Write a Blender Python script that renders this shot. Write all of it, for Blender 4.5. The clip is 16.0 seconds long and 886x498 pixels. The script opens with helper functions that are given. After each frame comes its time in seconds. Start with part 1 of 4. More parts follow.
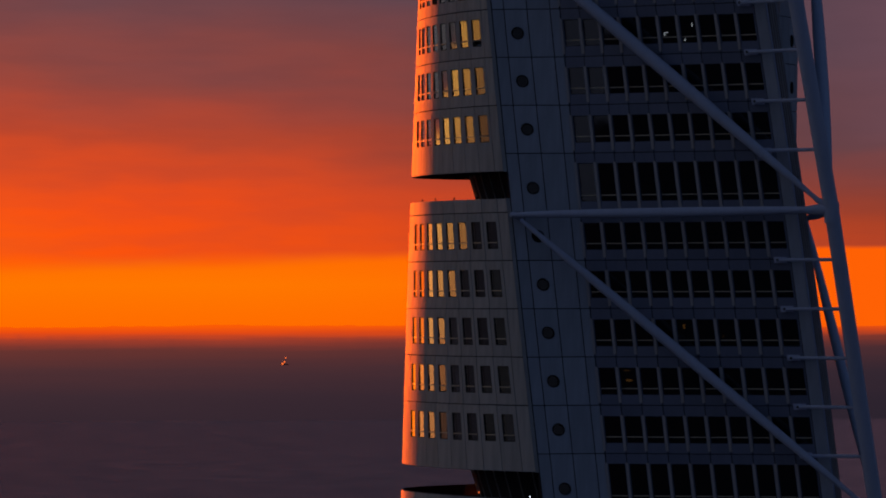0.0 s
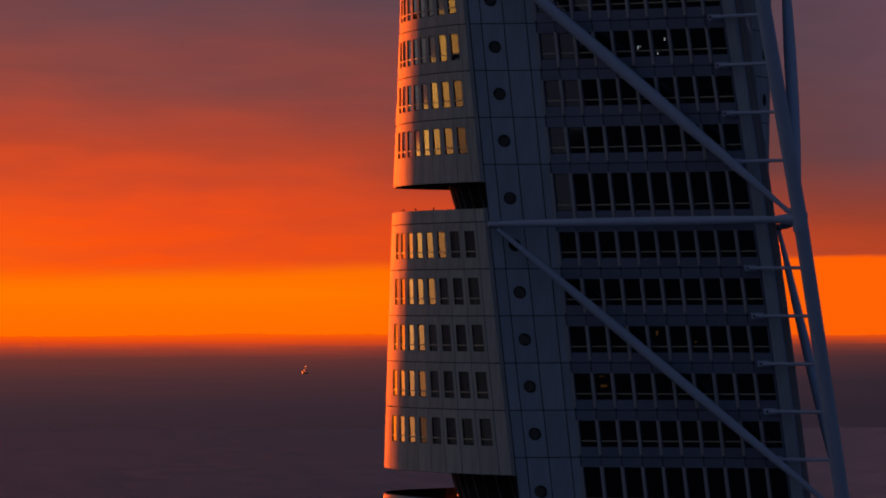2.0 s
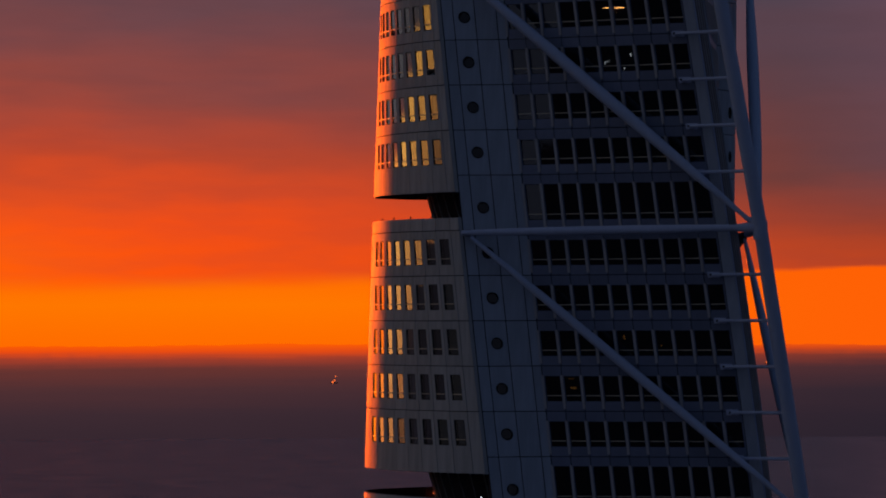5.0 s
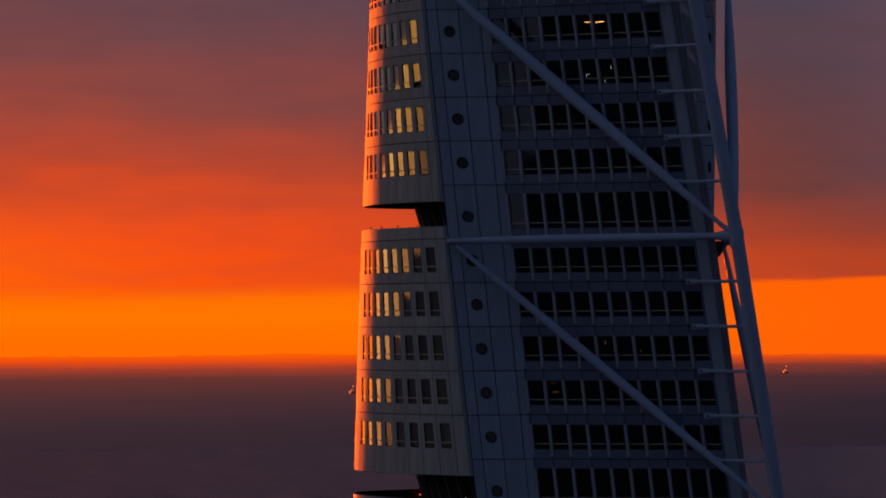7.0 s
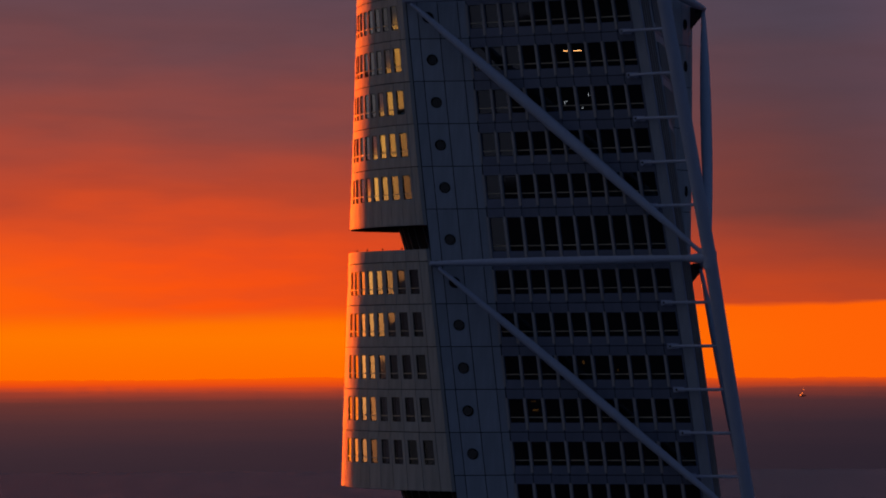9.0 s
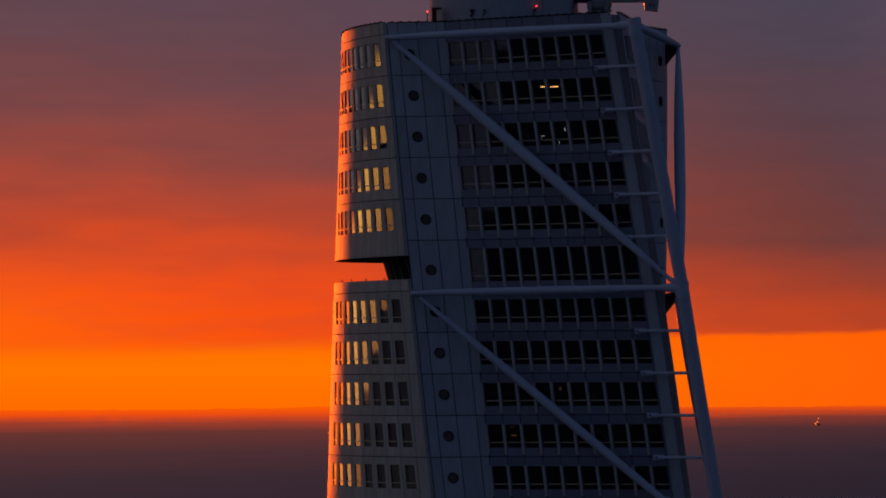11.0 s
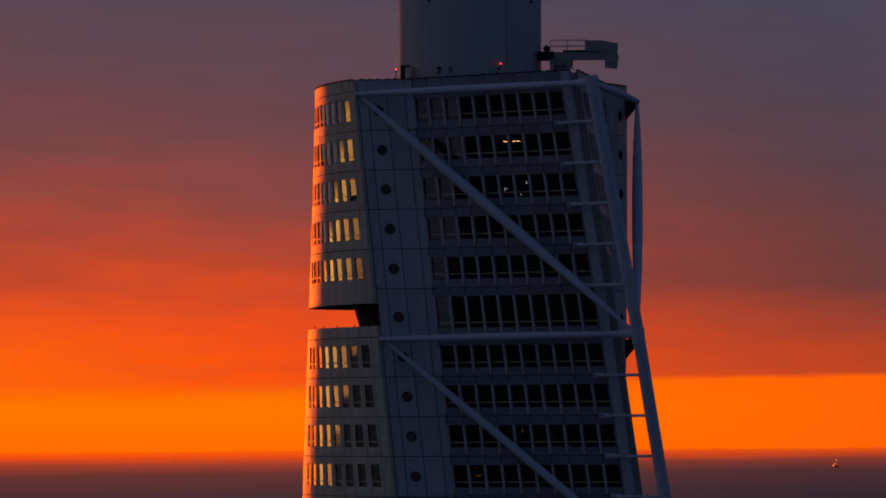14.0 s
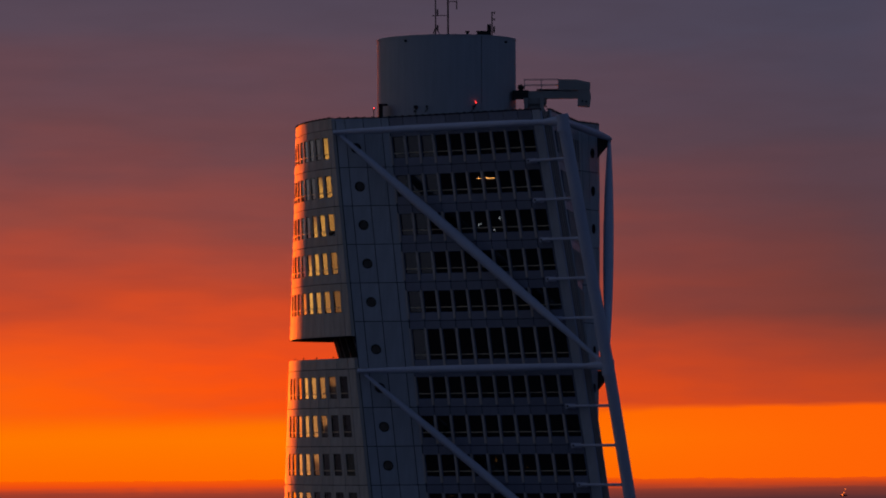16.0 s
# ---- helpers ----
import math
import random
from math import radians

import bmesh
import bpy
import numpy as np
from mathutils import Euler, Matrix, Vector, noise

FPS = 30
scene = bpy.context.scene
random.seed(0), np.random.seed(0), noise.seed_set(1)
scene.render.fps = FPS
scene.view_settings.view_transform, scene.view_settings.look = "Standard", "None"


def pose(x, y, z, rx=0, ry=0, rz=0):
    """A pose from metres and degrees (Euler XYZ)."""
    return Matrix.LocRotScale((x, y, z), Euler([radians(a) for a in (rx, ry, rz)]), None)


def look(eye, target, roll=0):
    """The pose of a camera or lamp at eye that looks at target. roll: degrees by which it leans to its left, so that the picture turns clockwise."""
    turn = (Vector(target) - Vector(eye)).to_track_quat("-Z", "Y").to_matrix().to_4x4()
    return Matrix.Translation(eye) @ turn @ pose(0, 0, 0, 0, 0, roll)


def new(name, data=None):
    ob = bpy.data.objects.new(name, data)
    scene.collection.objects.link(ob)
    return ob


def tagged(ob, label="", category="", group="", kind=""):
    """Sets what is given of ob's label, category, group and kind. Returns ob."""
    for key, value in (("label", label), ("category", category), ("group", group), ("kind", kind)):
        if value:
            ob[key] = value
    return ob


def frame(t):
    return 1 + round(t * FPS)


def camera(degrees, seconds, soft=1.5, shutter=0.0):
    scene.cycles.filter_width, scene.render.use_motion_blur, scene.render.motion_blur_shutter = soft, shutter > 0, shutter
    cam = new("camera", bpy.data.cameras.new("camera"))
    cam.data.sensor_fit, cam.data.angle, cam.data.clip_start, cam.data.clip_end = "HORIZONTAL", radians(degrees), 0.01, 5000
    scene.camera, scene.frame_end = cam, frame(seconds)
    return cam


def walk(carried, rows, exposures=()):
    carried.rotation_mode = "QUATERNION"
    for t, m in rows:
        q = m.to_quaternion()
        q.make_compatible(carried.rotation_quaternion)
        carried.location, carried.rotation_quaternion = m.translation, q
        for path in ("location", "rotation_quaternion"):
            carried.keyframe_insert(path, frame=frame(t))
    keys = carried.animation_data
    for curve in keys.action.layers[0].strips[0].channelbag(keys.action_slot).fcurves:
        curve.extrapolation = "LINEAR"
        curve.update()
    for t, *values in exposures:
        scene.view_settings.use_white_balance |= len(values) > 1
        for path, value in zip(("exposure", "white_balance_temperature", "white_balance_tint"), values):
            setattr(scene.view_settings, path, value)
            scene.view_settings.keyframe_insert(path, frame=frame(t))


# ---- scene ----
cam = camera(10.966, 16.0, soft=1.9)
# seconds, eye x y z, yaw, pitch, roll
ROWS = [
    (0.0, -11.156, -333.341, 155.136, 0.1754, 0.5414, -0.1511),
    (0.5, -10.360, -335.145, 155.123, 0.2490, 0.5758, -0.1552),
    (1.0, -9.560, -337.100, 155.107, 0.3218, 0.6046, -0.1611),
    (1.5, -8.778, -339.121, 155.088, 0.3931, 0.6287, -0.1677),
    (2.0, -7.999, -341.235, 155.039, 0.4610, 0.6519, -0.1754),
    (2.5, -7.233, -343.202, 154.996, 0.5325, 0.6645, -0.1841),
    (3.0, -6.462, -345.358, 154.924, 0.6064, 0.6851, -0.1927),
    (3.5, -5.745, -347.655, 154.898, 0.6839, 0.7092, -0.1998),
    (4.0, -5.003, -350.018, 154.829, 0.7519, 0.7285, -0.2062),
    (6.5, -1.452, -361.267, 154.422, 1.0813, 0.8794, -0.2440),
    (7.0, -0.790, -363.758, 154.339, 1.1358, 0.9117, -0.2521),
    (7.5, -0.070, -366.415, 154.225, 1.1991, 0.9646, -0.2623),
    (8.0, 0.747, -369.147, 154.123, 1.2638, 1.0304, -0.2734),
    (8.5, 1.585, -371.735, 154.075, 1.3289, 1.1180, -0.2845),
    (9.0, 2.392, -374.277, 154.035, 1.3933, 1.2073, -0.2966),
    (11.5, 6.590, -387.846, 153.811, 1.6772, 1.6666, -0.3609),
    (12.0, 7.485, -390.436, 153.806, 1.7300, 1.7537, -0.3717),
    (12.5, 8.304, -393.070, 153.831, 1.7837, 1.8303, -0.3808),
    (13.0, 9.155, -395.726, 153.846, 1.8302, 1.9175, -0.3886),
    (13.5, 10.044, -398.444, 153.869, 1.8728, 2.0057, -0.3949),
    (14.0, 10.920, -401.260, 153.842, 1.9145, 2.1003, -0.3994),
    (14.5, 11.810, -404.026, 153.864, 1.9528, 2.1885, -0.4014),
    (15.0, 12.695, -406.760, 153.858, 1.9943, 2.2781, -0.4025),
    (15.5, 13.571, -409.332, 153.853, 2.0361, 2.3703, -0.4019),
    (16.0, 14.473, -411.606, 153.869, 2.0727, 2.4608, -0.3999),
]
walk(cam, [(t, pose(x, y, z, 90 + pitch, 0, yaw) @ pose(0, 0, 0, 0, 0, roll)) for t, x, y, z, yaw, pitch, roll in ROWS],
     exposures=[(0.0, 1.5), (16.0, 1.5)])
EXPOSED = 2 ** 1.5


# ---- node helpers ----
def srgb(r, g, b, k=1.0):
    return tuple(k * ((c / 255 / 12.92) if c <= 10 else ((c / 255 + 0.055) / 1.055) ** 2.4) for c in (r, g, b)) + (1.0,)


class Nodes:
    """Short hand for node trees."""

    def __init__(self, tree):
        self.tree = tree
        tree.nodes.clear()

    def add(self, kind, **settings):
        node = self.tree.nodes.new(kind)
        for key, value in settings.items():
            setattr(node, key, value)
        return node

    def link(self, a, b):
        self.tree.links.new(a, b)

    def put(self, value, socket):
        if isinstance(value, bpy.types.NodeSocket):
            self.link(value, socket)
        else:
            socket.default_value = value

    def math(self, op, a, b=0.0, c=0.0, clamp=False):
        node = self.add("ShaderNodeMath", operation=op, use_clamp=clamp)
        for value, socket in zip((a, b, c), node.inputs):
            self.put(value, socket)
        return node.outputs[0]

    def span(self, value, a, b, to0=0.0, to1=1.0, smooth=True):
        node = self.add("ShaderNodeMapRange", interpolation_type="SMOOTHSTEP" if smooth else "LINEAR", clamp=True)
        for n, v in enumerate((value, a, b, to0, to1)):
            self.put(v, node.inputs[n])
        return node.outputs[0]

    def mix(self, factor, a, b, how="MIX"):
        node = self.add("ShaderNodeMix", data_type="RGBA", blend_type=how)
        self.put(factor, node.inputs[0])
        self.put(a, node.inputs[6])
        self.put(b, node.inputs[7])
        return node.outputs[2]

    def noise(self, vector, scale, detail=4.0, rough=0.55):
        node = self.add("ShaderNodeTexNoise")
        if vector is not None:
            self.link(vector, node.inputs["Vector"])
        node.inputs["Scale"].default_value = scale
        node.inputs["Detail"].default_value = detail
        node.inputs["Roughness"].default_value = rough
        return node.outputs["Fac"]

    def stretch(self, vector, scale):
        node = self.add("ShaderNodeMapping")
        self.link(vector, node.inputs["Vector"])
        node.inputs["Scale"].default_value = scale
        return node.outputs["Vector"]

    def ramp(self, factor, stops):
        node = self.add("ShaderNodeValToRGB")
        self.link(factor, node.inputs[0])
        ramp = node.color_ramp
        while len(ramp.elements) < len(stops):
            ramp.elements.new(0.5)
        for element, (at, colour) in zip(ramp.elements, stops):
            element.position, element.color = at, colour
        return node.outputs["Color"]


# ---- the sky: a sunset band over the sea, dusk above and behind ----
world = bpy.data.worlds.new("dusk_sky")
scene.world = world
world.use_nodes = True
N = Nodes(world.node_tree)
way = N.add("ShaderNodeTexCoord").outputs["Generated"]
split = N.add("ShaderNodeSeparateXYZ")
N.link(way, split.inputs[0])
elev = N.math("MULTIPLY", N.math("ARCSINE", split.outputs[2]), 57.2958)
azim = N.math("MULTIPLY", N.math("ARCTAN2", split.outputs[0], split.outputs[1]), 57.2958)
# long flat streaks of cloud
streak = N.noise(N.stretch(way, (9.0, 9.0, 44.0)), 2.2, 3.5, 0.5)
broad = N.noise(N.stretch(way, (4.0, 4.0, 22.0)), 1.7, 3.0, 0.5)
fine = N.noise(N.stretch(way, (34.0, 34.0, 190.0)), 1.3, 3.0, 0.5)
lift = N.math("ADD", N.math("MULTIPLY", N.math("SUBTRACT", streak, 0.5), 1.0), N.math("MULTIPLY", N.math("SUBTRACT", broad, 0.5), 1.6))
above = N.span(elev, 0.5, 2.2)
warped = N.math("ADD", elev, N.math("MULTIPLY", lift, above))
scaled = N.span(warped, 0.0, 8.0, smooth=False)


def sky_stops(rows):
    return [(e / 8.0, srgb(*c, k=1 / EXPOSED)) for e, c in rows]


west = N.ramp(scaled, sky_stops([(0.0, (255, 87, 8)), (0.5, (255, 83, 10)), (1.1, (250, 79, 18)), (1.8, (198, 72, 41)), (2.8, (149, 71, 62)), (3.8, (110, 70, 75)), (5.2, (88, 72, 86)), (6.4, (75, 68, 84)), (8.0, (50, 45, 58))]))
north = N.ramp(scaled, sky_stops([(0.0, (208, 70, 26)), (0.5, (190, 68, 32)), (1.1, (147, 62, 44)), (1.8, (89, 58, 57)), (2.8, (78, 62, 71)), (3.8, (75, 66, 80)), (5.2, (71, 69, 88)), (6.4, (66, 65, 84)), (8.0, (48, 45, 58))]))
clouds = N.mix(N.span(azim, -6.5, 6.5), west, north)
# a paler bank of cloud farther round
bank = N.math("MULTIPLY", N.span(azim, 2.8, 6.0), N.span(warped, 0.9, 2.0))
clouds = N.mix(N.math("MULTIPLY", bank, 0.45), clouds, srgb(128, 84, 98, 1 / EXPOSED))
clouds = N.mix(N.math("MULTIPLY", N.span(fine, 0.3, 0.75), 0.13), clouds, (0.02, 0.012, 0.016, 1.0))
ember = N.math("MULTIPLY", N.span(azim, -9.5, -3.5, 1.0, 0.0), N.span(warped, 0.5, 1.9, 0.75, 0.0))
clouds = N.mix(ember, clouds, srgb(255, 108, 6, 1 / EXPOSED))
# the clear strip under the cloud's edge
band = N.ramp(N.span(elev, -0.4, 0.6, smooth=False), [(0.0, srgb(255, 108, 0, 1 / EXPOSED)), (0.5, srgb(255, 119, 0, 1 / EXPOSED)), (1.0, srgb(255, 105, 3, 1 / EXPOSED))])
band = N.mix(N.span(azim, -3.0, 5.0), band, srgb(255, 97, 5, 1 / EXPOSED))
edge = N.math("ADD", N.span(azim, -7.0, 6.0, 0.33, 0.57, smooth=False), N.math("MULTIPLY", N.math("SUBTRACT", fine, 0.5), 0.10))
edge = N.math("ADD", edge, N.math("MULTIPLY", N.math("SUBTRACT", streak, 0.5), 0.16))
under = N.span(elev, N.math("SUBTRACT", edge, N.span(azim, -5.5, 3.0, 0.16, 0.03)), N.math("ADD", edge, N.span(azim, -5.5, 3.0, 0.16, 0.03)), 1.0, 0.0)
front = N.mix(under, clouds, band)
# dusk dome
dome = N.ramp(N.span(elev, 0.0, 90.0, smooth=False), [(0.0, (0.0195, 0.0225, 0.036, 1.0)), (0.06, (0.0195, 0.0230, 0.0378, 1.0)), (0.16, (0.0100, 0.0161, 0.0318, 1.0)), (1.0, (0.0084, 0.0158, 0.0338, 1.0))])
away = N.math("MAXIMUM", N.span(N.math("ABSOLUTE", N.math("ADD", azim, 20.0)), 30.0, 47.0), N.span(elev, 6.0, 26.0))
colour = N.mix(away, front, dome)
# unseen patch of sky added to light the blocks from the left
pale = N.math("MULTIPLY", N.span(N.math("ABSOLUTE", N.math("ADD", azim, 88.0)), 12.0, 45.0, 1.0, 0.0), N.math("MULTIPLY", N.span(elev, 20.0, 70.0, 1.0, 0.0), N.span(elev, 2.0, 14.0)))
colour = N.mix(pale, colour, (0.060, 0.047, 0.033, 1.0), "ADD")
# the glow round the sun, which stands behind cloud far out to the left of the tower
crest = N.span(azim, -56.0, -40.0, 2.35, 1.95, smooth=False)
veil = N.math("MULTIPLY", N.span(elev, 1.7, 2.6), N.math("MULTIPLY", N.span(azim, -80.0, -70.0), N.span(azim, -30.0, -22.0, 1.0, 0.0)))
colour = N.mix(N.math("MULTIPLY", veil, N.span(elev, 8.0, 14.0, 1.0, 0.0)), colour, (0.040, 0.037, 0.042, 1.0))
glow = N.span(elev, N.math("SUBTRACT", crest, 0.2), N.math("ADD", crest, 0.15), 1.0, 0.0)
glow = N.math("MULTIPLY", glow, N.math("MULTIPLY", N.span(azim, -78.0, -62.0), N.span(azim, -30.0, -19.0, 1.0, 0.0)))
sunny = N.add("ShaderNodeMix", data_type="RGBA")
N.put(glow, sunny.inputs[0])
N.put(colour, sunny.inputs[6])
yellow = N.ramp(N.span(elev, -0.6, 2.4, smooth=False), [(0.0, (0.47, 0.19, 0.062, 1.0)), (0.45, (0.55, 0.245, 0.066, 1.0)), (1.0, (0.60, 0.30, 0.062, 1.0))])
orange = N.ramp(N.span(elev, -0.6, 2.4, smooth=False), [(0.0, (0.62, 0.13, 0.004, 1.0)), (0.4, (0.56, 0.08, 0.004, 1.0)), (1.0, (0.48, 0.055, 0.008, 1.0))])
N.put(N.mix(N.span(azim, -44.0, -34.0), yellow, orange), sunny.inputs[7])
colour = sunny.outputs[2]
back = N.add("ShaderNodeBackground")
N.link(colour, back.inputs[0])
N.link(back.outputs[0], N.add("ShaderNodeOutputWorld").inputs[0])

sun_data = bpy.data.lights.new("sun", "SUN")
sun_data.energy, sun_data.angle, sun_data.color = 1.75, radians(3.0), (1.0, 0.11, 0.0)
sun = new("sun", sun_data)
sun.matrix_world = look((-770, 2220, 188.0), (0, 0, 165))


# ---- materials ----
def material(name):
    mat = bpy.data.materials.new(name)
    mat.use_nodes = True
    return mat, Nodes(mat.node_tree)


def painted(name, colour, rough=0.45, metal=0.0, vary=0.12, grain=9.0, streaks=0.0, bump=0.02, per_object=0.0, shine=0.5):
    """A painted or metal surface with stains at two scales, faint runs and fine relief."""
    mat, n = material(name)
    where = n.add("ShaderNodeTexCoord").outputs["Object"]
    blot = n.noise(where, 0.35, 5.0, 0.6)
    fine_grain = n.noise(where, grain, 5.0, 0.65)
    runs = n.noise(n.stretch(where, (3.0, 3.0, 0.18)), 1.0, 4.0, 0.6)
    tone = n.math("ADD", n.math("MULTIPLY", n.math("SUBTRACT", blot, 0.5), 2 * vary), n.math("MULTIPLY", n.math("SUBTRACT", fine_grain, 0.5), vary))
    tone = n.math("ADD", tone, n.math("MULTIPLY", n.math("SUBTRACT", runs, 0.5), 2 * streaks))
    if per_object:
        chance = n.add("ShaderNodeObjectInfo").outputs["Random"]
        tone = n.math("ADD", tone, n.math("MULTIPLY", n.math("SUBTRACT", chance, 0.5), per_object))
    tone = n.math("ADD", tone, 1.0)
    shade = n.add("ShaderNodeVectorMath", operation="SCALE")
    shade.inputs[0].default_value = colour
    n.link(tone, shade.inputs["Scale"])
    bsdf = n.add("ShaderNodeBsdfPrincipled")
    n.link(shade.outputs[0], bsdf.inputs["Base Color"])
    bsdf.inputs["Metallic"].default_value = metal
    bsdf.inputs["Specular IOR Level"].default_value = shine
    if shine == 0:
        bsdf.inputs["IOR"].default_value = 1.0
    n.link(n.span(fine_grain, 0.2, 0.8, rough - 0.08, rough + 0.1), bsdf.inputs["Roughness"])
    if bump:
        relief = n.add("ShaderNodeBump")
        relief.inputs["Strength"].default_value = 0.25
        relief.inputs["Distance"].default_value = bump
        n.link(fine_grain, relief.inputs["Height"])
        n.link(relief.outputs[0], bsdf.inputs["Normal"])
    n.link(bsdf.outputs[0], n.add("ShaderNodeOutputMaterial").inputs[0])
    return mat


def glowing(name, colour, strength):
    mat, n = material(name)
    lamp = n.add("ShaderNodeEmission")
    lamp.inputs[0].default_value = (*colour, 1.0)
    lamp.inputs[1].default_value = strength
    n.link(lamp.outputs[0], n.add("ShaderNodeOutputMaterial").inputs[0])
    return mat


def glazing(name, tint, least, most):
    """Coated window glass: see-through, with a gloss that grows to grazing."""
    mat, n = material(name)
    clear = n.add("ShaderNodeBsdfTransparent")
    clear.inputs[0].default_value = (*tint, 1.0)
    gloss = n.add("ShaderNodeBsdfGlossy")
    gloss.inputs["Color"].default_value = (0.95, 0.93, 0.9, 1.0)
    gloss.inputs["Roughness"].default_value = 0.02
    where = n.add("ShaderNodeTexCoord").outputs["Object"]
    wavy = n.add("ShaderNodeBump")
    wavy.inputs["Strength"].default_value = 0.05
    wavy.inputs["Distance"].default_value = 0.01
    n.link(n.noise(where, 0.9, 2.0, 0.5), wavy.inputs["Height"])
    n.link(wavy.outputs[0], gloss.inputs["Normal"])
    fresnel = n.add("ShaderNodeFresnel")
    fresnel.inputs[0].default_value = 1.6
    both = n.add("ShaderNodeMixShader")
    n.link(n.span(fresnel.outputs[0], 0.085, 0.26, least, most, smooth=False), both.inputs[0])
    n.link(clear.outputs[0], both.inputs[1])
    n.link(gloss.outputs[0], both.inputs[2])
    n.link(both.outputs[0], n.add("ShaderNodeOutputMaterial").inputs[0])
    return mat


def clear_glass(name):
    """The uncoated inner face and edges of a pane."""
    mat, n = material(name)
    plain = n.add("ShaderNodeBsdfTransparent")
    plain.inputs[0].default_value = (0.9, 0.92, 0.9, 1.0)
    n.link(plain.outputs[0], n.add("ShaderNodeOutputMaterial").inputs[0])
    return mat


PANEL = painted("pale_facade_panel", (0.47, 0.465, 0.45), 0.6, 0.0, 0.10, 6.0, 0.38, 0.002, 0.16, 0.03)
WEDGE = painted("grey_facade_panel", (0.42, 0.455, 0.51), 0.65, 0.0, 0.10, 6.0, 0.24, 0.004, 0.16, 0.25)
SPANDREL = painted("blue_grey_spandrel", (0.185, 0.208, 0.285), 0.4, 0.0, 0.18, 6.0, 0.14, 0.004, 0.26)
FIN = painted("grey_mullion", (0.48, 0.45, 0.44), 0.45, 0.1, 0.08, 8.0, 0.05, 0.0)
STEEL = painted("white_painted_steel", (0.50, 0.55, 0.69), 0.5, 0.0, 0.08, 5.0, 0.08, 0.004, shine=0.05)
BACKING = painted("dark_backing_wall", (0.05, 0.05, 0.055), 0.8, shine=0.0)
# the dark of unlit rooms is put into this colour; bodies behind are solid
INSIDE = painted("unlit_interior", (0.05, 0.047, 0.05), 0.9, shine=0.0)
FRAME = painted("dark_window_frame", (0.05, 0.045, 0.045), 0.8, 0.0, shine=0.0)
TRANSOM = painted("bronze_transom", (0.60, 0.50, 0.36), 0.5, 0.0, shine=0.3)
CONCRETE = painted("grey_roof_drum", (0.42, 0.455, 0.51), 0.9, 0.0, 0.06, 3.0, 0.14, 0.003, shine=0.0)
ROOF = painted("dark_roof_felt", (0.05, 0.05, 0.055), 0.9, shine=0.0)
DARK = painted("dark_painted_metal", (0.04, 0.04, 0.045), 0.8, 0.0, shine=0.0)
NOSE_DARK = painted("brown_edge_cladding", (0.20, 0.16, 0.15), 0.6)
CRADLE = painted("grey_crane_paint", (0.31, 0.32, 0.32), 0.5)
GLASS = glazing("coated_window_glass", (0.2, 0.2, 0.2), 0.11, 0.74)
THIN_GLASS = glazing("window_glass", (0.55, 0.55, 0.58), 0.11, 0.74)
PANE_SHEET = painted("grey_pane_sheet", (0.24, 0.25, 0.30), 0.9, 0.0, 0.15, 9.0, 0.1, 0.0, 1.5, 0.0)
CLEAR = clear_glass("clear_inner_glass")
PORT_GLASS = glazing("porthole_glass", (0.2, 0.2, 0.2), 0.05, 0.3)
RED = glowing("red_obstruction_light", (1.0, 0.04, 0.04), 1.3)
WARM = glowing("warm_strip_light", (1.0, 0.48, 0.16), 4.0)
COOL = glowing("cool_screen_light", (0.8, 0.9, 1.0), 0.6)
AMBER = glowing("amber_lamp_light", (1.0, 0.45, 0.10), 0.06)
DIM = glowing("faint_amber_light", (1.0, 0.45, 0.10), 0.025)
BOATLIGHT = glowing("orange_deck_light", (1.0, 0.17, 0.035), 0.42)

# ---- the twist of the tower: plan axes turn with height; u points at the steel spine ----
TURN_AT, TURN_RATE, LEVEL = -55.944, 0.467, 162.4


def tw(u, v, z):
    a = radians(TURN_AT - TURN_RATE * (z - LEVEL))
    c, s = math.cos(a), math.sin(a)
    return Vector((c * u - s * v, s * u + c * v, z))


# floors: the height of each porthole's centre; 48 and 42 are the taller floors between the blocks
STOREY, TALL = 3.36, 4.10
MID = {48: 162.40}
for f in (49, 50, 51, 52, 53):
    MID[f] = MID[f - 1] + (TALL if f == 49 else STOREY)
for f in (47, 46, 45, 44, 43, 42):
    MID[f] = MID[f + 1] - (TALL if f == 42 else STOREY)
HALF = STOREY / 2


def floor_span(f):
    if f in (48, 42):
        return MID[f] - HALF, MID[f + 1] - HALF
    return MID[f] - HALF, MID[f] + HALF


NOSE = 19.1


# ---- plan curves ----
def block_curve():
    """The bowed side of a block, from the corner at the wedge round to the middle of its back."""
    step, h, p = 0.05, -173.74, Vector((5.729, -13.286))
    pts, s = [], 0.0
    while p.y < 0 and s < 45:
        pts.append((p.copy(), h))
        h = max(h - (2.0 if s < 18.13 else 8.0) * step, -270.0)
        p = p + step * Vector((math.cos(radians(h)), math.sin(radians(h))))
        s += step
    return pts


CURVE = block_curve()
BLOCK_LENGTH = 0.05 * (len(CURVE) - 1)


KINK = 3.35


def wedge_point(s, sign=1):
    """The wedge's plan line: a porthole strip that flares from the block's corner, then the flat glazed face."""
    knee = Vector((8.432, -9.021))
    if s < KINK:
        corner = Vector((5.83, -13.00)) if sign > 0 else Vector((5.75, -12.35))
        along = (knee - corner) / 4.72
        out = Vector((along.y, -along.x)).normalized()
    else:
        along, out = Vector((0.8387, 0.5446)), Vector((0.5446, -0.8387))
    return knee + (s - KINK) * along, out


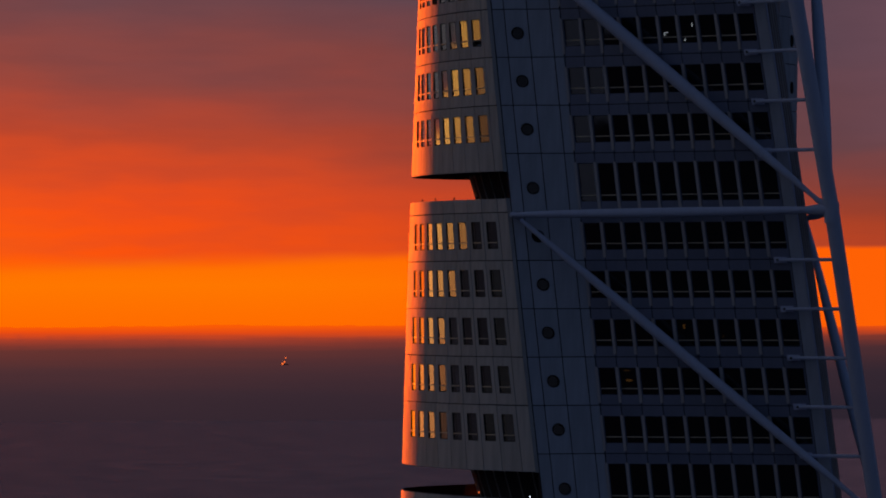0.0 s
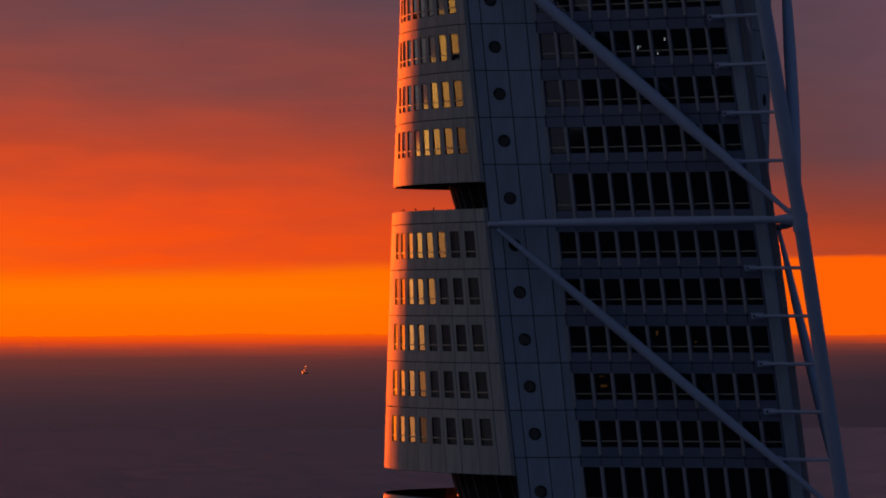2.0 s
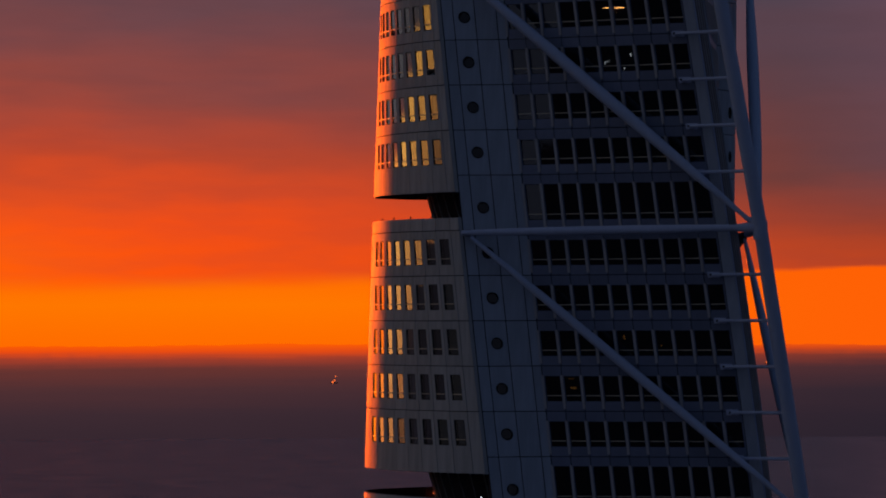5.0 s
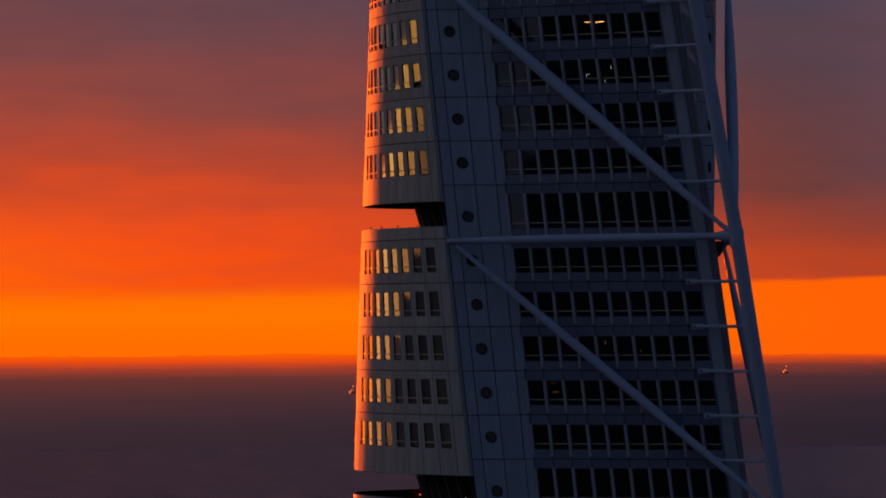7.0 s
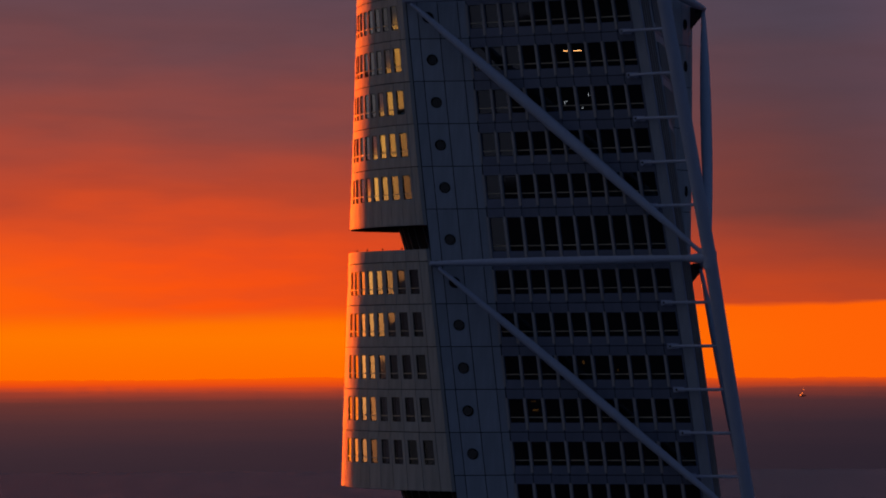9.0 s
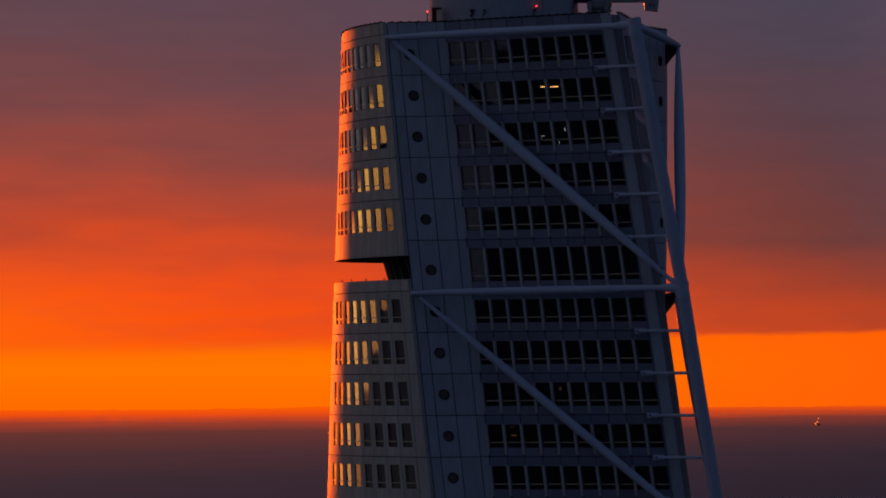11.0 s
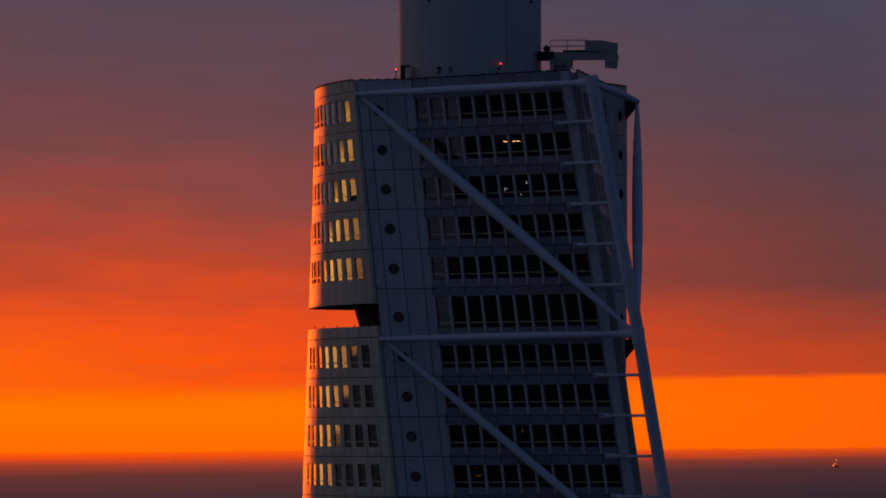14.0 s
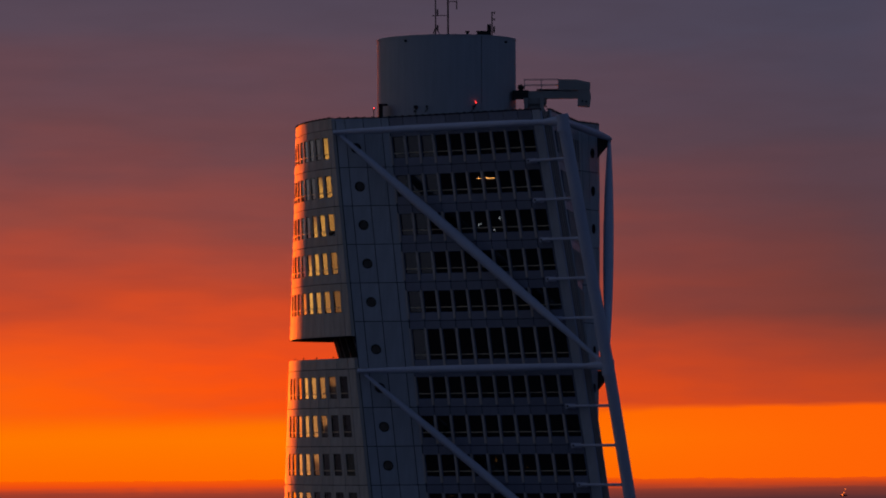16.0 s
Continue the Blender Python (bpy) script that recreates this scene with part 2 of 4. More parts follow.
class Side:
    """A facade: place(s, z, d) is the point s along its plan line, at height z, d in front of its face."""

    def __init__(self, kind, sign=1):
        self.kind, self.sign = kind, sign

    def place(self, s, z, d=0.0):
        if self.kind == "block":
            at = min(max(s / 0.05, 0), len(CURVE) - 1.001)
            i = int(at)
            p, h = CURVE[i][0].lerp(CURVE[i + 1][0], at - i), CURVE[i][1]
            out = Vector((-math.sin(radians(h)), math.cos(radians(h))))
        else:
            p, out = wedge_point(s, self.sign)
        p = p + d * out
        return tw(p.x, p.y * self.sign, z)


# ---- object helpers ----
def thing(name, base, label, category, group="", kind=""):
    ob = new(name)
    ob.location = base
    ob.empty_display_size = 0.5
    return tagged(ob, label, category, group, kind)


def origin(ob):
    total = Vector(ob.location)
    while ob.parent:
        ob = ob.parent
        total = total + Vector(ob.location)
    return total


def mesh_part(name, verts, faces, mat, parent=None, label="", smooth=False, at=None, weld=False):
    """One mesh object from world points, under a thing or a part."""
    base = origin(parent) if parent else Vector((0, 0, 0))
    centre = Vector(at) if at is not None else sum((Vector(v) for v in verts), Vector()) / max(len(verts), 1)
    data = bpy.data.meshes.new(name)
    data.from_pydata([tuple(Vector(v) - centre) for v in verts], [], faces)
    bm = bmesh.new()
    bm.from_mesh(data)
    if weld:
        bmesh.ops.remove_doubles(bm, verts=bm.verts, dist=0.0005)
    bmesh.ops.recalc_face_normals(bm, faces=bm.faces)
    bm.to_mesh(data)
    bm.free()
    for one in mat if isinstance(mat, (list, tuple)) else [mat]:
        data.materials.append(one)
    if smooth or weld:
        data.shade_smooth()
        data.set_sharp_from_angle(angle=radians(30))
    ob = new(name, data)
    ob.parent = parent
    ob.location = centre - base
    if label:
        ob["label"] = label
    return ob


class Lump:
    """Collects world points and faces for one mesh."""

    def __init__(self):
        self.v, self.f = [], []

    def quad(self, a, b, c, d):
        n = len(self.v)
        self.v += [a, b, c, d]
        self.f.append((n, n + 1, n + 2, n + 3))

    def box(self, corners):
        """Eight corners: four below, then four above in the same order."""
        n = len(self.v)
        self.v += corners
        self.f += [tuple(n + i for i in q) for q in ((0, 1, 2, 3), (4, 5, 6, 7), (0, 1, 5, 4), (1, 2, 6, 5), (2, 3, 7, 6), (3, 0, 4, 7))]

    def slab(self, side, s0, s1, z0, z1, d0, d1):
        """A block on a facade between s0..s1, z0..z1 and depths d0..d1."""
        self.box([side.place(s, z, d) for z in (z0, z1) for s, d in ((s0, d0), (s1, d0), (s1, d1), (s0, d1))])

    def brick(self, centre, x, y, z, size):
        """A box by its centre, three axes and full size."""
        c = Vector(centre)
        a, b, h = x * size[0] / 2, y * size[1] / 2, z * size[2] / 2
        self.box([c + i * a + j * b + k * h for k in (-1, 1) for i, j in ((-1, -1), (1, -1), (1, 1), (-1, 1))])

    def tube(self, path, radii, sides=14, caps=True):
        """A tube through points, with a radius at each."""
        n = len(self.v)
        for i, p in enumerate(path):
            along = (Vector(path[min(i + 1, len(path) - 1)]) - Vector(path[max(i - 1, 0)])).normalized()
            ref = Vector((0, 0, 1)) if abs(along.z) < 0.9 else Vector((1, 0, 0))
            a = along.cross(ref).normalized()
            b = along.cross(a)
            for k in range(sides):
                w = 2 * math.pi * k / sides
                self.v.append(Vector(p) + radii[i] * (math.cos(w) * a + math.sin(w) * b))
        for i in range(len(path) - 1):
            for k in range(sides):
                self.f.append((n + i * sides + k, n + i * sides + (k + 1) % sides, n + (i + 1) * sides + (k + 1) % sides, n + (i + 1) * sides + k))
        if caps:
            self.f += [tuple(n + k for k in range(sides)), tuple(n + (len(path) - 1) * sides + k for k in range(sides))]

    def part(self, name, mat, parent=None, label="", smooth=False, weld=False):
        return mesh_part(name, self.v, self.f, mat, parent, label, smooth, weld=weld)


def prism(plan, levels):
    """Twisted prism over a plan outline given as (u, v), through the levels, closed below and above."""
    verts, faces, n = [], [], len(plan)
    for z in levels:
        verts += [tw(u, v, z) for u, v in plan]
    for i in range(len(levels) - 1):
        for k in range(n):
            faces.append((i * n + k, i * n + (k + 1) % n, (i + 1) * n + (k + 1) % n, (i + 1) * n + k))
    faces += [tuple(range(n)), tuple((len(levels) - 1) * n + k for k in range(n))]
    return verts, faces


def block_plan(d):
    near, other = [], []
    for i in range(0 if d > -0.05 else round((0.3 + 0.8 * abs(d)) / 0.05), len(CURVE), 16):
        p, h = CURVE[i]
        near.append((p.x - d * math.sin(radians(h)), p.y + d * math.cos(radians(h))))
        other.append((p.x - (d - 0.95) * math.sin(radians(h)), -p.y - (d - 0.95) * math.cos(radians(h))))
    tail = [(4.1, 11.3), (4.1, -11.3)]
    return near + other[::-1] + tail


def wedge_plan(d, s_end=NOSE, start=-1.37):
    rows = []
    for sign in (1, -1):
        row = []
        for at in (start, KINK - 0.01, KINK + 0.01, s_end):
            p, out = wedge_point(at, sign)
            q = p + d * out
            row.append((q.x, min(q.y, -0.05) * sign))
        rows.append(row)
    return rows[0] + rows[1][::-1] + [(2.6, 9.0), (2.6, -9.0)]


def levels(z0, z1, step=0.85):
    n = max(2, round((z1 - z0) / step) + 1)
    return [z0 + (z1 - z0) * i / (n - 1) for i in range(n)]


# ---- ground: the sea, bent up towards its rim to fit the camera's horizon line ----
def build_sea():
    mat, n = material("evening_sea")
    where = n.add("ShaderNodeTexCoord").outputs["Object"]
    waves = n.noise(where, 0.05, 6.0, 0.65)
    patches = n.noise(where, 0.0016, 4.0, 0.6)
    bsdf = n.add("ShaderNodeBsdfPrincipled")
    n.link(n.mix(n.span(patches, 0.3, 0.7), (0.027, 0.031, 0.049, 1.0), (0.038, 0.042, 0.063, 1.0)), bsdf.inputs["Base Color"])
    n.link(n.span(waves, 0.3, 0.7, 0.19, 0.25), bsdf.inputs["Roughness"])
    bsdf.inputs["Specular IOR Level"].default_value = 0.2
    bsdf.inputs["IOR"].default_value = 1.33
    n.link(bsdf.outputs[0], n.add("ShaderNodeOutputMaterial").inputs[0])
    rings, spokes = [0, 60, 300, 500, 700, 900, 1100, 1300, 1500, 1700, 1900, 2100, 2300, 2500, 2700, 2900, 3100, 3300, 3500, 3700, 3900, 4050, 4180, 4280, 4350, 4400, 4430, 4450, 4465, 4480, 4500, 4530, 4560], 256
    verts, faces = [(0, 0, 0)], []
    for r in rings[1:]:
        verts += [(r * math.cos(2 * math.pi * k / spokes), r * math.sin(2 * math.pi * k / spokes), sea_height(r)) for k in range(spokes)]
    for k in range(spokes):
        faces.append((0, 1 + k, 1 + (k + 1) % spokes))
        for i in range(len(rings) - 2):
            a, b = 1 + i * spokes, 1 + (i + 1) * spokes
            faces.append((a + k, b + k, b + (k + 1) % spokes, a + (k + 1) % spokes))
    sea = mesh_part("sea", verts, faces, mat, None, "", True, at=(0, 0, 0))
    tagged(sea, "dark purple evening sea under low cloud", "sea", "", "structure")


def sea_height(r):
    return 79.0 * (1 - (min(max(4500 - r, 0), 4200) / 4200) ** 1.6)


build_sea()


def build_land():
    """Unseen land behind the camera, added dark to darken what the windows mirror."""
    mat = painted("unseen_dark_land", (0.095, 0.09, 0.095), 0.95, 0.0, 0.3, 0.02, 0.0, 0.0, shine=0.0)
    verts, faces, rings, n = [], [], [40, 300, 700, 1200, 1700, 2300, 2900, 3500, 4100, 4440], 96
    for i in range(n + 1):
        a = radians(190 + 214 * i / n)
        ragged = 1 + 0.04 * noise.noise((i * 0.7, 1.0, 3.0))
        for r in rings:
            r = min(r * ragged, 4440)
            verts.append((r * math.cos(a), r * math.sin(a), sea_height(r) + 1.5))
    m = len(rings)
    for i in range(n):
        faces += [(i * m + k, i * m + k + 1, (i + 1) * m + k + 1, (i + 1) * m + k) for k in range(m - 1)]
    land = mesh_part("ground", verts, faces, mat, None, at=(0, 0, 0))
    tagged(land, "unseen dark land added behind the camera", "ground", "", "structure")


build_land()


# far water and shore, haze painted in, leaning up from open sea to horizon
FLATS, SHORE_TOP = 1500.0, 120.0


def water_height(r):
    k = (r - 4470 + FLATS) / FLATS
    foot = sea_height(4470 - FLATS)
    return sea_height(r) if k < 0 else foot + (SHORE_TOP - foot) * min(k, 1.0)


def build_haze_backdrop():
    """A far low shore along the sea's rim, uneven-topped, haze painted as glow."""
    mat, n = material("glowing_haze_backdrop")
    high = n.add("ShaderNodeSeparateXYZ")
    n.link(n.add("ShaderNodeTexCoord").outputs["Object"], high.inputs[0])
    where = n.add("ShaderNodeTexCoord").outputs["Object"]
    compass = n.add("ShaderNodeSeparateXYZ")
    n.link(n.add("ShaderNodeNewGeometry").outputs["Position"], compass.inputs[0])
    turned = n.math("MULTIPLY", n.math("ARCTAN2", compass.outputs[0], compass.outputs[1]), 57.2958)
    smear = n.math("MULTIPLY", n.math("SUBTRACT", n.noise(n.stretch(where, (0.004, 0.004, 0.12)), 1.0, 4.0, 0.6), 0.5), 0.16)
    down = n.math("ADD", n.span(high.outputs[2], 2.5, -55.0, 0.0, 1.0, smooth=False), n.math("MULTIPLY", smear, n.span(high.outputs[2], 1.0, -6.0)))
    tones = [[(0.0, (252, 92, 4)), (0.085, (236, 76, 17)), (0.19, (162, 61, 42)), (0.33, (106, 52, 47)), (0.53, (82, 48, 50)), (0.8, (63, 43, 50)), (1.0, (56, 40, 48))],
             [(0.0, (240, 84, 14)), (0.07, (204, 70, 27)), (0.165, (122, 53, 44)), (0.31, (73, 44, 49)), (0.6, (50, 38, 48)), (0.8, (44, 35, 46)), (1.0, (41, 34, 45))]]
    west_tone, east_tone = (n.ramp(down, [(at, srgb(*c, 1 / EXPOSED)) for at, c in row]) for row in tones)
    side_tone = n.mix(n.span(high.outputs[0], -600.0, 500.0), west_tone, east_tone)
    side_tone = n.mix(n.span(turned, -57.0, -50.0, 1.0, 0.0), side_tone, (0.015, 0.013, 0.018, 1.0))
    # unseen from the camera: sunlit sea glow painted in for the windows to mirror
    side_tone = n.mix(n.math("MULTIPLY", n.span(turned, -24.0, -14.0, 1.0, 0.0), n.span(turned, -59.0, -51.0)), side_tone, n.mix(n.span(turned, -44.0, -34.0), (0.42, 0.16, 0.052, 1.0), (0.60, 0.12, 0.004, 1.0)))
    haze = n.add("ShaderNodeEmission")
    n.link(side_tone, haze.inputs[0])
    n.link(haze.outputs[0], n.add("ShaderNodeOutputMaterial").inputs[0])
    verts, faces, n = [], [], 1600
    for i in range(n + 1):
        a = radians(40 + 128 * i / n)
        # out of view it bends nearer, so low windows mirror the painted glow
        bend = min(max((math.degrees(a) - 102) / 20, 0), 1)
        r0 = 4470 - 1100 * bend * bend * (3 - 2 * bend)
        top = 154 - 34.0 * r0 / 4470
        u = 240 * i / n
        top += 2.2 * noise.noise((u * 0.1152, 0.3, 0)) + 1.3 * noise.noise((u * 0.525, 2.0, 0)) + 0.8 * noise.noise((u * 0.042, 5.0, 0))
        top += 1.0 * noise.noise((u * 2.9, 7.0, 0)) + 0.6 * noise.noise((u * 8.3, 9.0, 0))
        low = sea_height(r0 - FLATS) - 0.5
        for r, z in ((r0 - FLATS, low), (r0, top), (r0 + 25, top), (r0 + 25, sea_height(r0) - 1.0)):
            verts.append((r * math.cos(a), r * math.sin(a), z))
        if i:
            p, q = 4 * (i - 1), 4 * i
            faces += [(p, q, q + 1, p + 1), (p + 1, q + 1, q + 2, p + 2), (p + 2, q + 2, q + 3, p + 3)]
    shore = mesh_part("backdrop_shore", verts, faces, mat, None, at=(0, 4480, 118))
    tagged(shore, "glowing backdrop of far water and shore with painted haze", "shore", "", "structure")


build_haze_backdrop()

# ---- the tower ----
tower = thing("tower", (0, 0, 0), "tall twisted white tower of stacked blocks with glazed wedge", "tower")
BLOCK, NEAR, FAR = Side("block"), Side("wedge"), Side("wedge", -1)


def block_body(name, z0, z1, label=""):
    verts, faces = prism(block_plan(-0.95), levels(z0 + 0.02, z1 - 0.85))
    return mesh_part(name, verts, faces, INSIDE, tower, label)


def holed_panel(side, s0, s1, z0, z1, hole, mat, parent, gap=0.033, thick=0.10, d=0.0, deep=0.22):
    """A facade panel, bowed with its facade, with or without a window opening through it."""
    lump = Lump()
    a0, a1, b0, b1 = s0 + gap, s1 - gap, z0 + gap, z1 - gap
    if hole:
        ha, hb, hc, he = hole
        ss = [a0, (a0 + ha) / 2, ha, (ha + hb) / 2, hb, (hb + a1) / 2, a1]
        zz = [b0, hc, (hc + he) / 2, he, b1]
    else:
        ss = [a0 + (a1 - a0) * i / 4 for i in range(5)] if side.kind == "block" else [a0, a1]
        zz = [b0, (b0 + b1) / 2, b1]
    P = side.place
    for i in range(len(ss) - 1):
        for k in range(len(zz) - 1):
            if hole and ha - 1e-6 < (ss[i] + ss[i + 1]) / 2 < hb and hc < (zz[k] + zz[k + 1]) / 2 < he:
                continue
            lump.quad(P(ss[i], zz[k], d), P(ss[i + 1], zz[k], d), P(ss[i + 1], zz[k + 1], d), P(ss[i], zz[k + 1], d))
    for i in range(len(ss) - 1):
        for z in (b0, b1):
            lump.quad(P(ss[i], z, d), P(ss[i + 1], z, d), P(ss[i + 1], z, d - thick), P(ss[i], z, d - thick))
    for k in range(len(zz) - 1):
        for s in (a0, a1):
            lump.quad(P(s, zz[k], d), P(s, zz[k + 1], d), P(s, zz[k + 1], d - thick), P(s, zz[k], d - thick))
    if hole:
        for s in (ha, hb):
            lump.quad(P(s, hc, d), P(s, he, d), P(s, he, d - deep), P(s, hc, d - deep))
        for z in (hc, he):
            lump.quad(P(ha, z, d), P(hb, z, d), P(hb, z, d - deep), P(ha, z, d - deep))
    return lump.part("panel", mat, parent, weld=True)


def round_panel(side, s0, s1, z0, z1, sc, zc, r, mat, parent, gap=0.033):
    """A facade panel with a round opening."""
    n, lump = 24, Lump()
    edge = []
    for k in range(n):
        w = 2 * math.pi * (k + 0.5) / n
        c, s = math.cos(w), math.sin(w)
        top, low = z1 - gap - zc, zc - z0 - gap
        right, left = s1 - gap - sc, sc - s0 - gap
        fit = min((right if c > 0 else left) / max(abs(c), 1e-6), (top if s > 0 else low) / max(abs(s), 1e-6))
        edge.append((sc + c * fit, zc + s * fit))
    corners = [(s1 - gap, z1 - gap), (s0 + gap, z1 - gap), (s0 + gap, z0 + gap), (s1 - gap, z0 + gap)]
    circle = [(sc + r * math.cos(2 * math.pi * (k + 0.5) / n), zc + r * math.sin(2 * math.pi * (k + 0.5) / n)) for k in range(n)]
    P = side.place
    for k in range(n):
        m = (k + 1) % n
        lump.quad(P(*edge[k], 0), P(*edge[m], 0), P(*circle[m], 0), P(*circle[k], 0))
        lump.quad(P(*circle[k], 0), P(*circle[m], 0), P(*circle[m], -0.25), P(*circle[k], -0.25))
        for corner in corners:
            ea, em = edge[k], edge[m]
            on_u = lambda e: abs(e[0] - corner[0]) < 1e-4
            on_z = lambda e: abs(e[1] - corner[1]) < 1e-4
            if (on_u(ea) and on_z(em)) or (on_z(ea) and on_u(em)):
                i = len(lump.v)
                lump.v += [P(*ea, 0), P(*corner, 0), P(*em, 0)]
                lump.f.append((i, i + 1, i + 2))
    for k in range(4):
        a, b = corners[k], corners[(k + 1) % 4]
        lump.quad(P(*a, 0), P(*b, 0), P(*b, -0.1), P(*a, -0.1))
    return lump.part("panel", mat, parent)


def window(side, a, b, z0, z1, zt, parent, name="window", label="", deep=0.14, hopper=False, shade_lining=0.0, glass=None):
    """A window in an opening: a dark frame, a transom, and an upper and a lower pane."""
    w, d = 0.05, -deep
    # dark lip round block panes: the jambs' shade put into its colour
    lip = d + shade_lining
    frame_lump = Lump()
    frame_lump.slab(side, a, a + w, z0, z1, lip, d - 0.08)
    frame_lump.slab(side, b - w, b, z0, z1, lip, d - 0.08)
    frame_lump.slab(side, a + w, b - w, z0, z0 + w, lip, d - 0.08)
    frame_lump.slab(side, a + w, b - w, z1 - w, z1, lip, d - 0.08)
    ob = frame_lump.part(name, FRAME, parent, label)
    bar = Lump()
    bar.slab(side, a + w, b - w, zt - 0.035, zt + 0.035, d + 0.045, d - 0.07)
    bar.part("transom", TRANSOM, ob)
    for lo, hi in ((z0 + w, zt - 0.035), (zt + 0.035, z1 - w)):
        pane = Lump()
        low_a, low_b, high_a = (side.place(s, z, d - 0.03) for s, z in ((a + w, lo), (b - w, lo), (a + w, hi)))
        flat = [low_a, low_b, low_b + high_a - low_a, high_a]
        inward = (side.place(a, lo, d - 0.05) - side.place(a, lo, d)).normalized() * 0.015
        if hopper and lo < zt - 0.1:
            # the lower pane stands tilted open
            flat[2], flat[3] = flat[2] + inward * 14, flat[3] + inward * 14
        pane.box([*flat, *(q + inward for q in flat)])
        sheet = pane.part("pane", [glass or GLASS, CLEAR], ob)
        for face in sheet.data.polygons[1:]:
            face.material_index = 1
    return ob


# blocks: the full upper and middle block, and the top of the one below
def block_grid(z):
    """Panel joints along a block's facade, shifted with height to fit the camera's view."""
    up = z - MID[47]
    first, cell = 1.96 - 0.0167 * up, 1.84 - 0.0078 * up
    return [0.0] + [first + cell * (i - 0.5) for i in range(10)] + [19.2, 20.9, 22.7, 24.6]


def build_block(floors, z0, z1, name, label):
    body = block_body(name, z0, z1, label)
    top_floor, low_floor = max(floors), min(floors)
    for f in floors:
        bounds = block_grid(MID[f])
        lo, hi = floor_span(f)
        lo = z0 if f == low_floor else lo
        hi = MID[f] + HALF
        for i, (s0, s1) in enumerate(zip(bounds, bounds[1:])):
            mid = (s0 + s1) / 2
            if i == 0 or i > 8:
                holed_panel(BLOCK, s0, s1, lo, hi, None, PANEL, body)
                continue
            a, b = mid - 0.59, mid + 0.57
            w0, w1 = MID[f] - 0.87, MID[f] + 1.05
            holed_panel(BLOCK, s0, s1, lo, hi, (a, b, w0, w1), PANEL, body, deep=0.2)
            window(BLOCK, a, b, w0, w1, MID[f] - 0.42, tower, deep=0.04, shade_lining=0.033, hopper=(f, i) in ((51, 1), (52, 5)), glass=THIN_GLASS)
            # grey sheet added behind each pane so that dark panes look lighter
            shade = Lump()
            shade.slab(BLOCK, a - 0.1, b + 0.1, w0 - 0.1, w1 + 0.1, -0.42, -0.45)
            shade.part("blind", PANE_SHEET, body, "grey sheet added behind the pane")
    # parapet above the top floor
    bounds = block_grid(MID[top_floor])
    for s0, s1 in zip(bounds, bounds[1:]):
        holed_panel(BLOCK, s0, s1, MID[top_floor] + HALF, z1, None, PANEL, body)
    # closing walls: the unseen back, the returns at the wedge, the slabs
    steps = levels(z0, z1, 2.5)
    for sign in (-1, 1):
        rear, side = Lump(), Side("block", sign)
        marks = [i for i in range(0, len(CURVE), 12) if sign == -1 or i * 0.05 > 24.0]
        for i0, i1 in zip(marks, marks[1:]):
            for za, zb in zip(steps, steps[1:]):
                rear.quad(*(side.place(i * 0.05, z, -0.95 if sign < 0 else 0.0) for i, z in ((i0, za), (i1, za), (i1, zb), (i0, zb))))
        rear.part("rear_wall", PANEL, body, weld=True)
        end = Lump()
        for za, zb in zip(steps, steps[1:]):
            edge, at = (-13.286, 5.729) if sign > 0 else (12.35, 5.6)
            end.quad(tw(at, edge, za), tw(5.0, -11.9 * sign, za), tw(5.0, -11.9 * sign, zb), tw(at, edge, zb))
            if sign > 0:
                end.quad(tw(at, edge, za), tw(5.81, -13.04, za), tw(5.81, -13.04, zb), tw(at, edge, zb))
        end.part("end_wall", PANEL, body, weld=True)
    for z, t in [(z0 + 0.002, 0.25)] + [(MID[f] + HALF, 0.2) for f in floors]:
        v, fc = prism(block_plan(-0.11), [z, z + t])
        mesh_part("floor_slab", v, fc, BACKING, body, "dark concrete floor slab")
    return body


build_block((49, 50, 51, 52, 53), 163.55, 182.60, "upper_block", "bowed white panelled block of five floors")
build_block((43, 44, 45, 46, 47), 142.65, 161.70, "middle_block", "bowed white panelled block of five floors")


def build_lower_block():
    verts, faces = prism(block_plan(0.0), levels(0.0, 139.95, 6.0))
    body = mesh_part("lower_blocks", verts, faces, PANEL, tower, "plain white lower blocks of the tower")
    v, fc = prism(block_plan(-0.11), [139.96, 140.03])
    mesh_part("terrace_deck", v, fc, ROOF, body, "dark terrace deck")
    bounds = block_grid(139.9) + [26.6, 28.0, BLOCK_LENGTH]
    for s0, s1 in zip(bounds, bounds[1:]):
        for sign in (1, -1):
            holed_panel(Side("block", sign), s0, s1, 139.95, 140.80, None, PANEL, body)
    # dark sheet added inside: puts shade on the parapet's sunlit inner face
    for sign in (1, -1):
        shade_lining = Lump()
        for a, b in zip(levels(0.1, BLOCK_LENGTH, 0.6), levels(0.1, BLOCK_LENGTH, 0.6)[1:]):
            shade_lining.slab(Side("block", sign), a, b, 139.96, 140.84, -0.105, -0.16)
        shade_lining.part("parapet_backing", BACKING, body, "dark sheet added behind the parapet")


build_lower_block()


